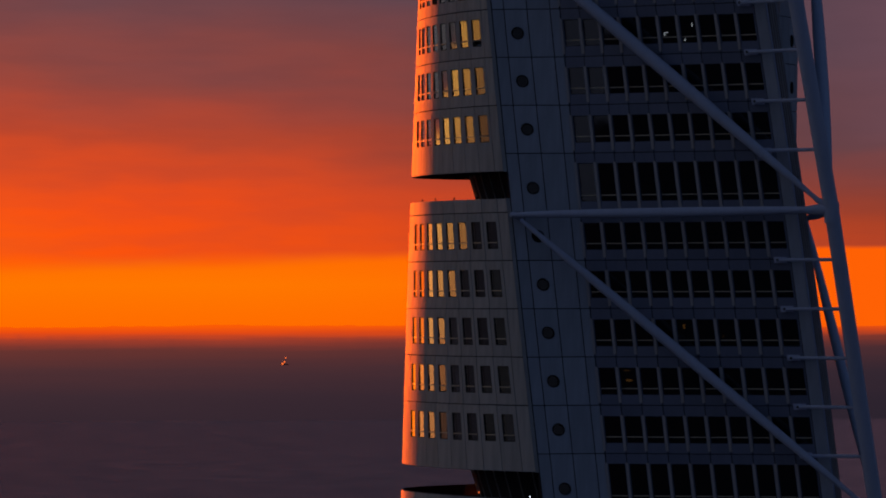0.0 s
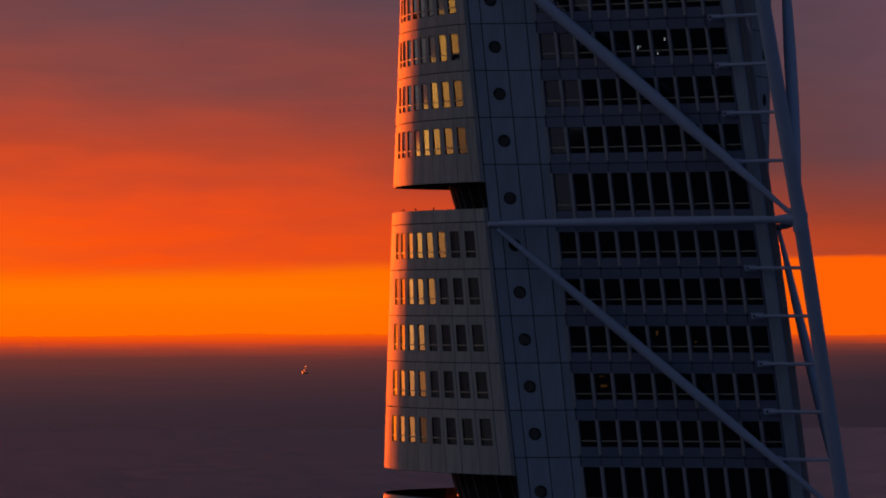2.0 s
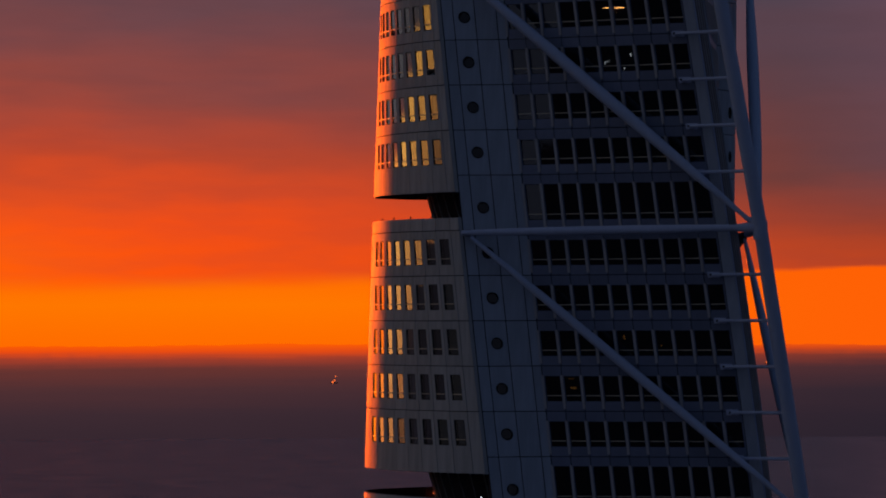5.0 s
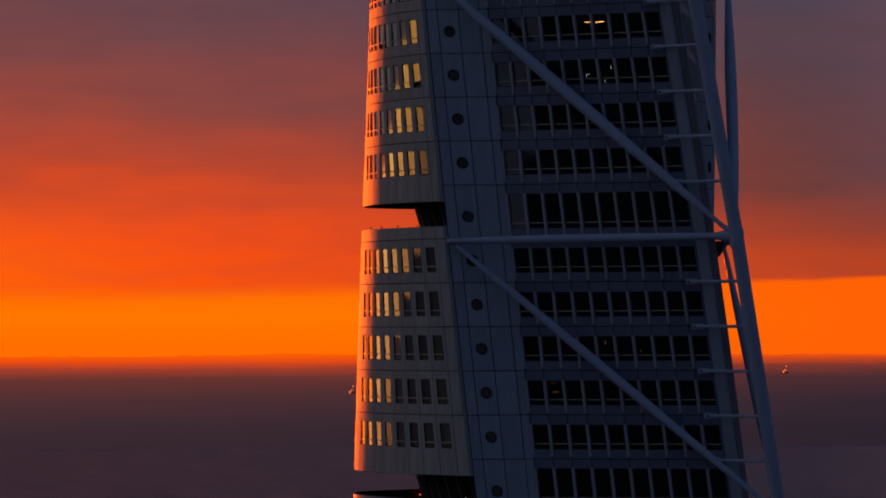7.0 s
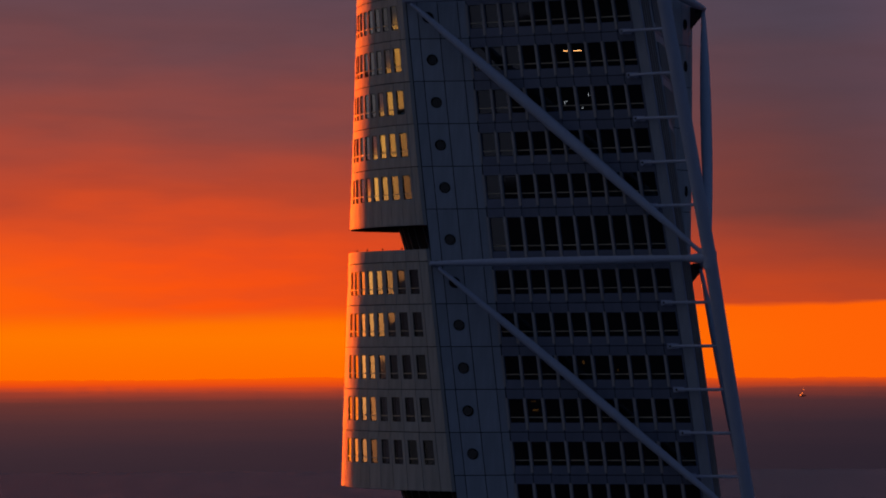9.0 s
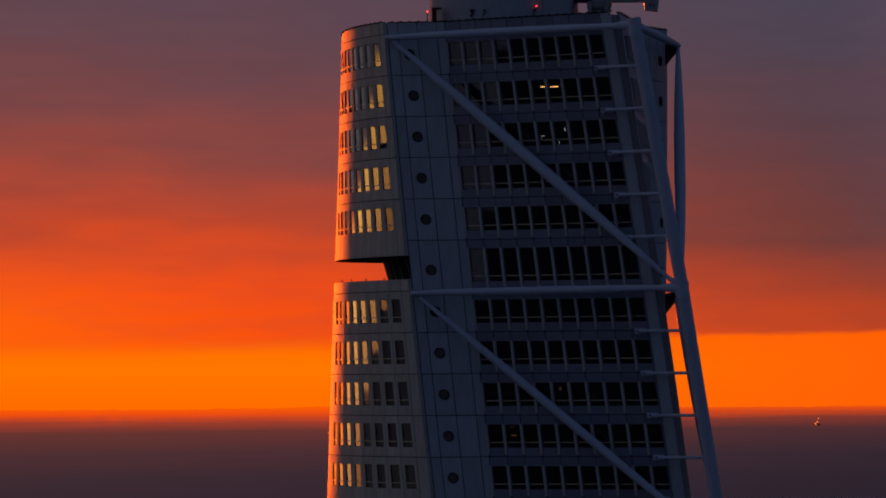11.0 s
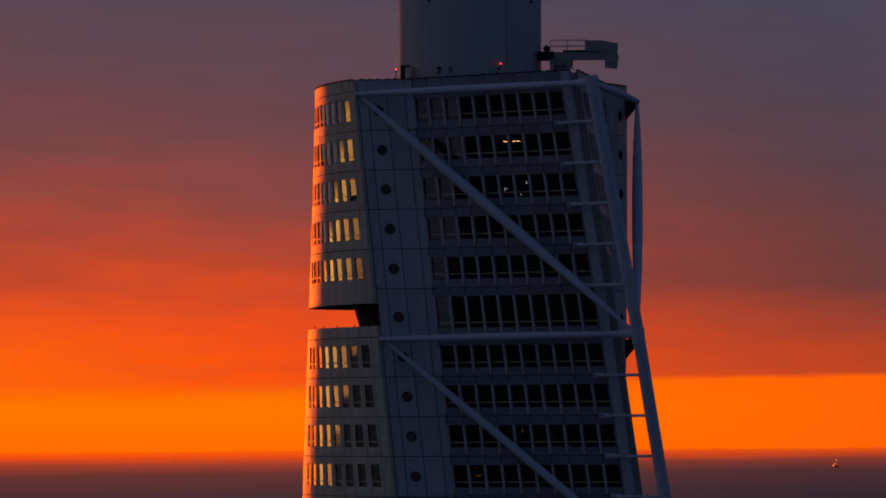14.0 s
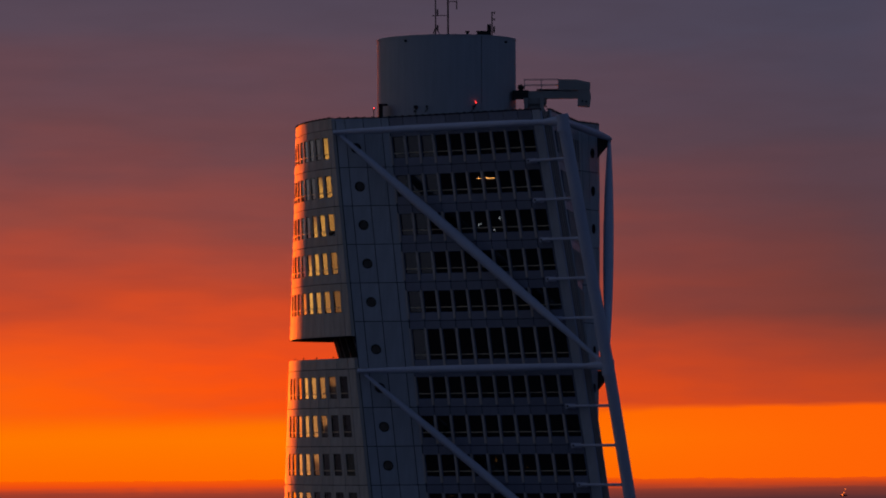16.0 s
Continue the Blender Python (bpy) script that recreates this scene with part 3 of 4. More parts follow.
def build_recess(z0, z1, name):
    """The set-back glazed storey between two blocks, leaning outwards."""
    n, verts, faces = 48, [], []
    for z, r in ((z0, 9.45), (z1, 10.2)):
        for k in range(n):
            w = 2 * math.pi * k / n
            verts.append(tw(r * math.cos(w), r * math.sin(w), z))
    for k in range(n):
        faces.append((k, (k + 1) % n, n + (k + 1) % n, n + k))
    faces += [tuple(range(n)), tuple(range(n, 2 * n))]
    wall = mesh_part(name, verts, faces, INSIDE, tower, "dark set-back glazed storey")
    for k in range(n):
        w = 2 * math.pi * (k + 0.5) / n
        a, b = tw(9.50 * math.cos(w), 9.50 * math.sin(w), z0), tw(10.25 * math.cos(w), 10.25 * math.sin(w), z1)
        rib = Lump()
        rib.tube([a, b], [0.06, 0.06], 6)
        rib.part("mullion", CRADLE, wall)


build_recess(160.9, 163.55, "recessed_storey")
build_recess(140.0, 142.65, "recessed_storey")

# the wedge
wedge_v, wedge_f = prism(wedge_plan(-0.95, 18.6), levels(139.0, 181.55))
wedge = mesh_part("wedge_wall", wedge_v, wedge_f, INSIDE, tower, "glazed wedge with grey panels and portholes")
low_v, low_f = prism(wedge_plan(0.0), levels(0.0, 139.0, 6.0))
mesh_part("lower_wedge", low_v, low_f, WEDGE, tower, "plain lower part of the wedge")
GLAZED, BAY, BAYS = KINK, 1.487, 10


def build_wedge_floor(side, f, top):
    lo, hi = floor_span(f)
    hi = top or hi
    p = MID[f]
    strips = [(-1.37, -0.53), (-0.53, 1.07), (1.07, 2.67), (2.67, GLAZED - 0.001)]
    eye = 0.27
    for s0, s1 in strips:
        if s0 < eye < s1:
            round_panel(side, s0, s1, lo, hi, eye, p, 0.41, WEDGE, wedge)
            pane = Lump()
            pane.v = [side.place(eye + 0.39 * math.cos(2 * math.pi * k / 24), p + 0.39 * math.sin(2 * math.pi * k / 24), -0.18) for k in range(24)]
            pane.f = [tuple(range(24))]
            hole = Lump()
            ring = [(0.41, 0.02), (0.45, 0.02), (0.45, -0.04), (0.41, -0.16), (0.35, -0.16), (0.35, -0.10)]
            for k in range(24):
                for i in range(len(ring)):
                    (ra, da), (rb, db) = ring[i], ring[(i + 1) % len(ring)]
                    w0, w1 = 2 * math.pi * k / 24, 2 * math.pi * (k + 1) / 24
                    hole.quad(*(side.place(eye + r * math.cos(w), p + r * math.sin(w), d) for r, d, w in ((ra, da, w0), (rb, db, w0), (rb, db, w1), (ra, da, w1))))
            rim = hole.part("porthole", FRAME, tower, "round porthole with a dark rim")
            pane.part("pane", PORT_GLASS, rim)
        else:
            holed_panel(side, s0, s1, lo, hi, None, WEDGE, wedge)
    tall = f in (48, 42)
    w0, w1 = p - 0.95, p + (1.72 if tall else 0.93)
    for i in range(BAYS):
        a = GLAZED + BAY * i
        holed_panel(side, a, a + BAY, lo, hi, (a + 0.145, a + BAY - 0.145, w0, w1), SPANDREL, wedge, d=-0.02)
        window(side, a + 0.145, a + BAY - 0.145, w0, w1, p - 0.52, tower)
        fin = Lump()
        fin.slab(side, a - 0.10, a + 0.10, p - 1.5, w1 + 0.05, 0.07, -0.03)
        fin.part("mullion", FIN, wedge)
    end = GLAZED + BAY * BAYS
    holed_panel(side, end, NOSE, lo, hi, None, WEDGE, wedge)


for f in range(42, 54):
    build_wedge_floor(NEAR, f, MID[53] + HALF + 0.95 if f == 53 else None)
    if f > 43:
        build_wedge_floor(FAR, f, MID[53] + HALF + 0.95 if f == 53 else None)


def build_wedge_stops():
    """Unseen light stops behind the wedge's facade, and its nose's metal edge strip."""
    for side in (NEAR, FAR):
        for at in (-1.2, GLAZED - 0.05, GLAZED + BAY * 5, GLAZED + BAY * BAYS + 0.02):
            wall = Lump()
            zs = levels(139.0, 181.5, 3.4)
            for z0, z1 in zip(zs, zs[1:]):
                wall.slab(side, at - 0.02, at + 0.02, z0, z1, -0.11, -1.1)
            wall.part("light_stop", BACKING, wedge)
    # dark strip added over the panel edges, painting out the sunlight they catch
    edge_cover = Lump()
    for z0, z1 in zip(levels(139.0, 182.4), levels(139.0, 182.4)[1:]):
        edge_cover.slab(NEAR, -1.43, -1.35, z0, z1, 0.004, -0.5)
    edge_cover.part("edge_cover", DARK, wedge, "dark strip added over the panel edges")
    a, b = wedge_plan(0.0)[3:5]
    zs = levels(139.0, 182.4, 0.85)
    back_wall = Lump()
    for z0, z1 in zip(zs, zs[1:]):
        back_wall.quad(tw(a[0] - 0.1, a[1], z0), tw(b[0] - 0.1, b[1], z0), tw(b[0] - 0.1, b[1], z1), tw(a[0] - 0.1, a[1], z1))
    nose = back_wall.part("nose_wall", NOSE_DARK, wedge, "dark brown recessed edge strip")
    for v, r, coat in ((-0.34, 0.06, STEEL), (-0.12, 0.04, FIN), (0.06, 0.05, FIN), (0.24, 0.035, FIN)):
        pipe = Lump()
        pipe.tube([tw(a[0] - 0.04, v, z) for z in zs[::3]], [r] * len(zs[::3]), 8)
        pipe.part("pipe", coat, tower, "vertical pipe in the recessed edge")


build_wedge_stops()

# floor slabs of the wedge and the roof
for f in range(42, 54):
    v, fc = prism(wedge_plan(-0.12), [floor_span(f)[0] - 0.1, floor_span(f)[0] + 0.1])
    mesh_part("floor_slab", v, fc, BACKING, wedge)
for plan in (block_plan(-0.11), wedge_plan(-0.11)):
    v, fc = prism(plan, [181.55 if plan[0][1] < -13 else 181.57, 181.95 if plan[0][1] < -13 else 181.97])
    mesh_part("roof_deck", v, fc, ROOF, tower, "dark flat roof deck")

# ---- the white steel frame outside ----
frame_thing = thing("steel_frame", tw(24.83, 0, 0), "white tubular steel spine frame beside the twisted tower", "steel frame")
SPINE, TIPS = 24.92, {-1: (6.35, -13.42), 1: (6.05, 13.3)}
NODES = [181.9, 160.87, 139.97]


def spine_at(z):
    lower, upper = (NODES[1], NODES[0]) if z >= NODES[1] else (NODES[2], NODES[1])
    k = (z - lower) / (upper - lower)
    return tw(SPINE, 0, lower).lerp(tw(SPINE, 0, upper), k)


spine = Lump()
spine.tube([tw(SPINE, 0, z) for z in [0, 20, 40, 60, 80, 100, 119, 139.97, 160.87, 181.9]], [0.51] * 8 + [0.51, 0.52], 20)
spine.part("spine_tube", STEEL, frame_thing, "white steel spine tube", True)


def rod(points, r, sides=8):
    lump = Lump()
    lump.tube(points, [r] * len(points), sides)
    return lump


def spar(name, a, b, r_mid, r_end, power=0.6):
    """A cigar-shaped tube from a to b."""
    a, b = Vector(a), Vector(b)
    ks = (0.0, 0.04, 0.12, 0.25, 0.4, 0.6, 0.75, 0.88, 0.96, 1.0)
    rs = [r_end + (r_mid - r_end) * min(1.0, math.sin(math.pi * k) ** power * 1.06) for k in ks]
    lump = Lump()
    lump.tube([a.lerp(b, k) for k in ks], rs, 18)
    return lump.part(name, STEEL, frame_thing, "", True)


for z_tip, z_node in ((181.30, 181.33), (160.52, 160.70), (139.62, 139.80)):
    for sign in (-1, 1):
        tu, tv = TIPS[sign]
        tip = tw(tu, tv, z_tip)
        spar("stabiliser", tip, tw(SPINE, 0, z_node), 0.33, 0.15)
        if z_tip > 150:
            low = 160.98 if z_tip > 170 else 140.25
            foot = tw(tu + 0.5, tv * (0.973 if sign < 0 or z_tip > 170 else 0.962), z_tip - (0.28 if z_tip > 170 else 0.34))
            end = spine_at(low + 0.35).lerp(tw(tu, tv, low + 0.35), 0.037) if sign < 0 else spine_at(low).lerp(foot, 0.02)
            lug = Lump()
            lug.tube([end.lerp(foot, 0.03), end, end.lerp(spine_at(low - 0.1), 0.7)], [0.14, 0.2, 0.3], 12)
            lug.part("lug", STEEL, frame_thing, "", True)
            spar("diagonal", foot, end, 0.45 if z_tip > 170 else (0.36 if sign < 0 else 0.35), 0.13, 0.8)
        shoe = Lump()
        inner = tw(tu - 0.1, tv * 0.94, z_tip - 0.1)
        shoe.tube([tip + Vector((0, 0, 0.02)), inner], [0.2, 0.28], 12)
        # far shoe is coloured dark to put it in shade from the sun
        shoe.part("end_shoe", STEEL if sign < 0 else DARK, frame_thing, "", True)
        if sign > 0:
            # a deep triangular plate carries the tip from the wall, its shade painted dark
            gusset = Lump()
            ahead = (tw(tu + 1, tv, z_tip) - tip).normalized() * 0.14
            sheet = [tip + Vector((0, 0, 0.1)), tw(tu - 0.2, tv * 0.88, z_tip + 0.1), tw(tu - 0.2, tv * 0.88, z_tip - 2.1), tip + Vector((0, 0, -0.3))]
            gusset.v = [q + k * ahead for k in (-1, 1) for q in sheet]
            gusset.f = [tuple(range(4)), tuple(range(4, 8))] + [(k, (k + 1) % 4, 4 + (k + 1) % 4, 4 + k) for k in range(4)]
            gusset.part("gusset", DARK, frame_thing, "triangular gusset plate with its shade painted dark")
    knuckle = Lump()
    c, bulge = tw(SPINE, 0, z_node), 0.515 if z_node > 170 else 0.53
    knuckle.tube([c + Vector((0, 0, -0.9)), c + Vector((0, 0, -0.3)), c + Vector((0, 0, 0.25)), c + Vector((0, 0, 0.5))], [0.5, bulge, bulge, 0.5], 20)
    for sign in (-1, 1):
        toe = tw(*TIPS[sign], z_tip)
        knuckle.tube([c.lerp(toe, 0.0), c.lerp(toe, 0.05), c.lerp(toe, 0.09)], [0.50, 0.36, 0.22], 14)
    knuckle.part("knuckle", STEEL, frame_thing, "", True)

for f in (53, 52, 51, 50, 49, 47, 46, 45, 44, 43):
    z = floor_span(f)[0] - 0.05
    root = NEAR.place(17.45, z, 0.45)
    end = spine_at(z)
    strut = Lump()
    strut.tube([root, root.lerp(end, 0.08), root.lerp(end, 0.9), root.lerp(end, 0.97)], [0.11, 0.13, 0.13, 0.2], 10)
    arm = strut.part("strut", STEEL, frame_thing, "", True)
    eye = Lump()
    eye.tube([NEAR.place(17.45, z, 0.34), NEAR.place(17.45, z, 0.36), NEAR.place(17.45, z, 0.56), NEAR.place(17.45, z, 0.58)], [0.17, 0.2, 0.2, 0.17], 14)
    eye.part("eye", STEEL, arm, "rounded eye end")
    rod([NEAR.place(17.45, z, 0.5), NEAR.place(17.45, z, 0.62)], 0.085, 10).part("pin", DARK, arm, "dark pivot pin")
    collar = Lump()
    collar.tube([root.lerp(end, 0.905), root.lerp(end, 0.915), root.lerp(end, 0.93)], [0.15, 0.17, 0.15], 12)
    collar.part("collar", DARK, arm, "dark collar")
    plate = Lump()
    plate.slab(NEAR, 17.05, 17.95, z - 0.22, z + 0.22, 0.09, -0.02)
    plate.slab(NEAR, 17.2, 17.65, z - 0.12, z + 0.14, 0.50, 0.09)
    plate.part("bracket", STEEL, arm)

# ---- on the roof ----
DRUM_R, DRUM_TOP, DECK = 6.2, 190.2, 181.96
X, Y, Z = Vector((1, 0, 0)), Vector((0, 1, 0)), Vector((0, 0, 1))


def block_of(centre, size, turn=0.0):
    a = radians(turn)
    lump = Lump()
    lump.brick(centre, Vector((math.cos(a), math.sin(a), 0)), Vector((-math.sin(a), math.cos(a), 0)), Z, size)
    return lump


def rim(angle, r, z):
    return Vector((r * math.cos(radians(angle)), r * math.sin(radians(angle)), z))


def build_drum():
    drum = thing("roof_drum", (0, 0, DECK), "tall round grey plant drum on the tower roof", "roof drum")
    for k in range(2):
        # two curved cladding shells with open seams between them
        lump, a0, a1 = Lump(), -58 + 180 * k + 0.3, -58 + 180 * (k + 1) - 0.3
        n = 40
        for i in range(n):
            b0, b1 = a0 + (a1 - a0) * i / n, a0 + (a1 - a0) * (i + 1) / n
            lump.quad(rim(b0, DRUM_R, DECK), rim(b1, DRUM_R, DECK), rim(b1, DRUM_R, DRUM_TOP), rim(b0, DRUM_R, DRUM_TOP))
            lump.quad(rim(b0, DRUM_R, DRUM_TOP), rim(b1, DRUM_R, DRUM_TOP), rim(b1, DRUM_R - 0.12, DRUM_TOP), rim(b0, DRUM_R - 0.12, DRUM_TOP))
        for b in (a0, a1):
            lump.quad(rim(b, DRUM_R, DECK), rim(b, DRUM_R, DRUM_TOP), rim(b, DRUM_R - 0.12, DRUM_TOP), rim(b, DRUM_R - 0.12, DECK))
        lump.part("cladding_sheet", CONCRETE, drum, weld=True)
    core = Lump()
    core.tube([(0, 0, DECK), (0, 0, DRUM_TOP - 0.25)], [DRUM_R - 0.1] * 2, 64)
    core.part("core", BACKING, drum)
    curb = Lump()
    n = 72
    for k in range(n):
        w0, w1 = 360 * k / n, 360 * (k + 1) / n
        for (ra, za), (rb, zb) in zip(((6.24, 190.14), (6.24, 190.26), (6.0, 190.26), (6.0, 190.14)), ((6.24, 190.26), (6.0, 190.26), (6.0, 190.14), (6.24, 190.14))):
            curb.quad(rim(w0, ra, za), rim(w1, ra, za), rim(w1, rb, zb), rim(w0, rb, zb))
    curb.part("coping", CONCRETE, drum, "grey metal coping ring", weld=True)
    # overflow spouts under the coping
    for angle in (-122.6, -31):
        spout = block_of(rim(angle, DRUM_R + 0.12, DRUM_TOP - 0.42), (0.2, 0.14, 0.2), angle)
        spout.part("spout", DARK, drum, "small dark overflow spout")


build_drum()


def antenna_mast(x, y, z0, z1, r, label, arms=(), tripod=False, dipoles=()):
    mast = thing("antenna_mast", (x, y, z0), label, "antenna", "masts on the roof drum")
    rod([(x, y, z0), (x, y, z1)], r).part("pole", DARK, mast)
    for z, dx, drop in arms:
        arm = rod([(x, y, z), (x + dx, y, z)], 0.035)
        arm.part("arm", DARK, mast)
        if drop:
            rod([(x + dx, y, z + 0.1), (x + dx, y, z - drop)], 0.05).part("aerial", DARK, mast)
    for z in dipoles:
        block_of((x + 0.18, y, z), (0.14, 0.14, 0.55)).part("dipole", DARK, mast, "dark panel aerial")
        rod([(x, y, z), (x + 0.18, y, z)], 0.03).part("bracket", DARK, mast)
    if tripod:
        for dx, dy in ((-0.5, 0.25), (0.75, 0.3), (-0.1, -0.6)):
            rod([(x + dx, y + dy, z0), (x, y, z0 + 1.35)], 0.035).part("leg", DARK, mast)
    return mast


TOP = DRUM_TOP - 0.25
antenna_mast(-0.87, -2.0, TOP, 195.2, 0.055, "thin dark antenna mast on tripod legs", arms=((192.3, 1.0, 0), (192.3, -0.3, 0)), tripod=True, dipoles=(192.6, 191.2))
antenna_mast(0.24, -2.0, TOP, 194.4, 0.075, "dark antenna pole with a side arm", arms=((193.55, 0.78, 0.7),))
antenna_mast(4.16, -2.0, TOP, 192.6, 0.05, "short dark antenna mast with small aerials", arms=((192.5, 0.22, 0.12), (191.9, 0.2, 0.1)), dipoles=(191.0,))
cabinet = thing("equipment_cabinet", (3.4, -2.2, TOP), "small dark equipment cabinet on the drum", "cabinet")
block_of((3.35, -2.2, TOP + 0.42), (1.1, 0.7, 0.84)).part("housing", DARK, cabinet)
block_of((3.35, -2.2, TOP + 0.87), (1.2, 0.8, 0.06)).part("lid", DARK, cabinet)
block_of((3.9, -2.0, TOP + 0.75), (0.35, 0.3, 1.5)).part("duct", DARK, cabinet)
vent = thing("roof_vent", (2.0, -3.0, TOP), "small dark roof vent on the drum", "vent")
rod([(2.0, -3.0, TOP), (2.0, -3.0, TOP + 0.75)], 0.12).part("stack", DARK, vent)
rod([(2.0, -3.0, TOP + 0.75), (2.0, -3.0, TOP + 0.85)], 0.2).part("cowl", DARK, vent)


def red_lamp(place, root, label):
    lamp = thing("warning_light", root, label, "warning light", "red warning lights")
    rod([root, place], 0.04).part("bracket", DARK, lamp)
    rod([Vector(place) + Z * 0.02, Vector(place) + Z * 0.12], 0.09, 12).part("socket", DARK, lamp)
    bulb = Lump()
    bulb.tube([Vector(place) + Z * h for h in (0.12, 0.15, 0.21, 0.26, 0.28)], [0.04, 0.052, 0.052, 0.035, 0.01], 12)
    bulb.part("bulb", RED, lamp, "glowing red bulb", True)


red_lamp(rim(-64.5, 6.45, 184.05), rim(-64.5, 6.2, 183.85), "glowing red warning light on the drum wall")
red_lamp(Vector((-6.22, -6.0, 183.62)), Vector((-6.22, -6.0, DECK)), "glowing red warning light on a roof post")
hut = thing("roof_hatch", (-5.3, -4.2, DECK), "dark roof access hatch beside the drum", "hatch")
block_of((-5.7, -4.2, DECK + 1.1), (0.35, 0.8, 2.2)).part("housing", DARK, hut)
block_of((-5.5, -4.2, DECK + 2.25), (0.8, 0.9, 0.14)).part("hood", DARK, hut)
for angle, h, label in ((-113.5, 0.42, "small dark floodlight on the drum wall"), (-104.0, 0.22, "small dark wall fitting on the drum"), (-66.0, 0.2, "small dark wall fitting on the drum")):
    flood = thing("floodlight", rim(angle, 6.2, 183.7), label, "floodlight", "fittings on the drum wall")
    block_of(rim(angle, 6.36, 183.9), (0.26, 0.75 * h, 0.5 * h), angle + 12).part("head", DARK, flood)
    block_of(rim(angle - 1.2, 6.26, 183.5), (0.12, 0.4 * h, 0.4 * h), angle).part("junction_box", DARK, flood)
    rod([rim(angle, 6.2, 183.65), rim(angle, 6.4, 183.75)], 0.05).part("arm", DARK, flood)


def build_crane():
    """The facade-cleaning crane: a turret on the roof, a boom with a walkway, and a head that hangs over the edge."""
    y = -2.0
    crane = thing("roof_crane", (7.6, y, DECK), "grey facade-cleaning crane with boom on the roof", "crane")
    block_of((7.6, y, 182.35), (2.6, 2.4, 0.7)).part("chassis", CRADLE, crane)
    turret = Lump()
    turret.tube([(7.95, y, 182.6), (7.95, y, 183.75), (7.95, y, 184.1), (7.95, y, 184.3), (7.95, y, 184.8)], [0.98, 0.9, 0.72, 1.0, 1.05], 24)
    turret.part("turret", CRADLE, crane, "dark grey turret")
    for x in (7.15, 8.55):
        block_of((x, y - 0.9, 184.2), (0.35, 0.35, 1.2)).part("jack", CRADLE, crane)
    # the hook and its cable under the boom
    rod([(8.78, y - 0.5, 184.85), (8.78, y - 0.5, 184.4)], 0.03, 6).part("cable", DARK, crane, "short hoist cable")
    hook = Lump()
    hook.tube([(8.78, y - 0.5, 184.42), (8.78, y - 0.5, 184.2), (8.84, y - 0.5, 184.05), (8.95, y - 0.5, 184.02), (9.0, y - 0.5, 184.14)], [0.08, 0.09, 0.07, 0.06, 0.04], 10)
    hook.part("hook", DARK, crane, "dark hanging hook")
    block_of((6.65, y, 185.15), (1.4, 1.3, 0.72)).part("counterweight", DARK, crane, "dark counterweight box")
    block_of((9.35, y, 185.12), (4.9, 0.95, 0.66)).part("boom", CRADLE, crane, "grey box-section boom")
    block_of((9.6, y, 185.55), (3.0, 1.1, 0.12)).part("walkway", DARK, crane)
    shell = Lump()
    profile = [(10.05, 185.5), (12.6, 185.5), (12.85, 185.6), (12.85, 186.15), (11.6, 186.42), (10.05, 186.45)]
    n = len(profile)
    shell.v = [Vector((px, y + dy, pz)) for dy in (-0.65, 0.65) for px, pz in profile]
    shell.f = [tuple(range(n)), tuple(range(n, 2 * n))] + [(k, (k + 1) % n, n + (k + 1) % n, n + k) for k in range(n)]
    shell.part("winch_housing", CRADLE, crane, "light grey winch housing")
    head = Lump()
    profile = [(11.72, 184.1), (12.78, 184.0), (12.92, 184.9), (12.8, 185.5), (11.72, 185.5)]
    n = len(profile)
    head.v = [Vector((px, y + dy, pz)) for dy in (-0.6, 0.6) for px, pz in profile]
    head.f = [tuple(range(n)), tuple(range(n, 2 * n))] + [(k, (k + 1) % n, n + (k + 1) % n, n + k) for k in range(n)]
    hung = head.part("jib_head", CRADLE, crane, "grey jib head")
    for px, pz in ((12.15, 184.5), (12.5, 184.45)):
        rod([(px, y - 0.66, pz), (px, y - 0.6, pz)], 0.09, 10).part("sheave", DARK, hung)
    for dy in (-0.55, 0.55):
        for x in (7.0, 8.5, 10.0):
            rod([(x, y + dy, 185.45), (x, y + dy, 186.5)], 0.03, 6).part("post", CRADLE, crane)
        for h in (186.0, 186.5):
            rod([(7.0, y + dy, h), (10.05, y + dy, h)], 0.028, 6).part("rail", CRADLE, crane)
    ball = Lump()
    ball.tube([Vector((6.68, y, 185.5 + h)) for h in (0.0, 0.06, 0.16, 0.3, 0.44, 0.54, 0.6)], [0.05, 0.16, 0.26, 0.31, 0.26, 0.16, 0.02], 14)
    ball.part("cable_drum", DARK, crane, "round dark cable drum", True)


build_crane()


# clips along the parapets, and posts on the block's terrace edge
def parapet(side, s0, s1, z, step):
    cap = Lump()
    marks = levels(s0, s1, 0.8)
    for a, b in zip(marks, marks[1:]):
        cap.slab(side, a, b, z, z + 0.06, 0.05, -0.25)
    coping = cap.part("coping", DARK, tower, "dark metal parapet coping")
    # sheet added to close the panel gaps against the sky
    liner = Lump()
    for a, b in zip(marks, marks[1:]):
        liner.slab(side, a, b, z - 1.0, z - 0.01, -0.105, -0.16)
    liner.part("parapet_backing", BACKING, tower, "dark sheet added behind the parapet")
    s = s0 + step / 2
    while s < s1:
        clip = Lump()
        clip.slab(side, s - 0.09, s + 0.09, z + 0.06, z + 0.12, 0.04, -0.12)
        clip.part("clip", DARK, coping)
        s += step


parapet(BLOCK, 0.1, 22.0, 182.60, 0.95)
parapet(NEAR, -1.3, NOSE, 182.57, 0.72)
parapet(FAR, -1.3, NOSE, 182.57, 0.72)
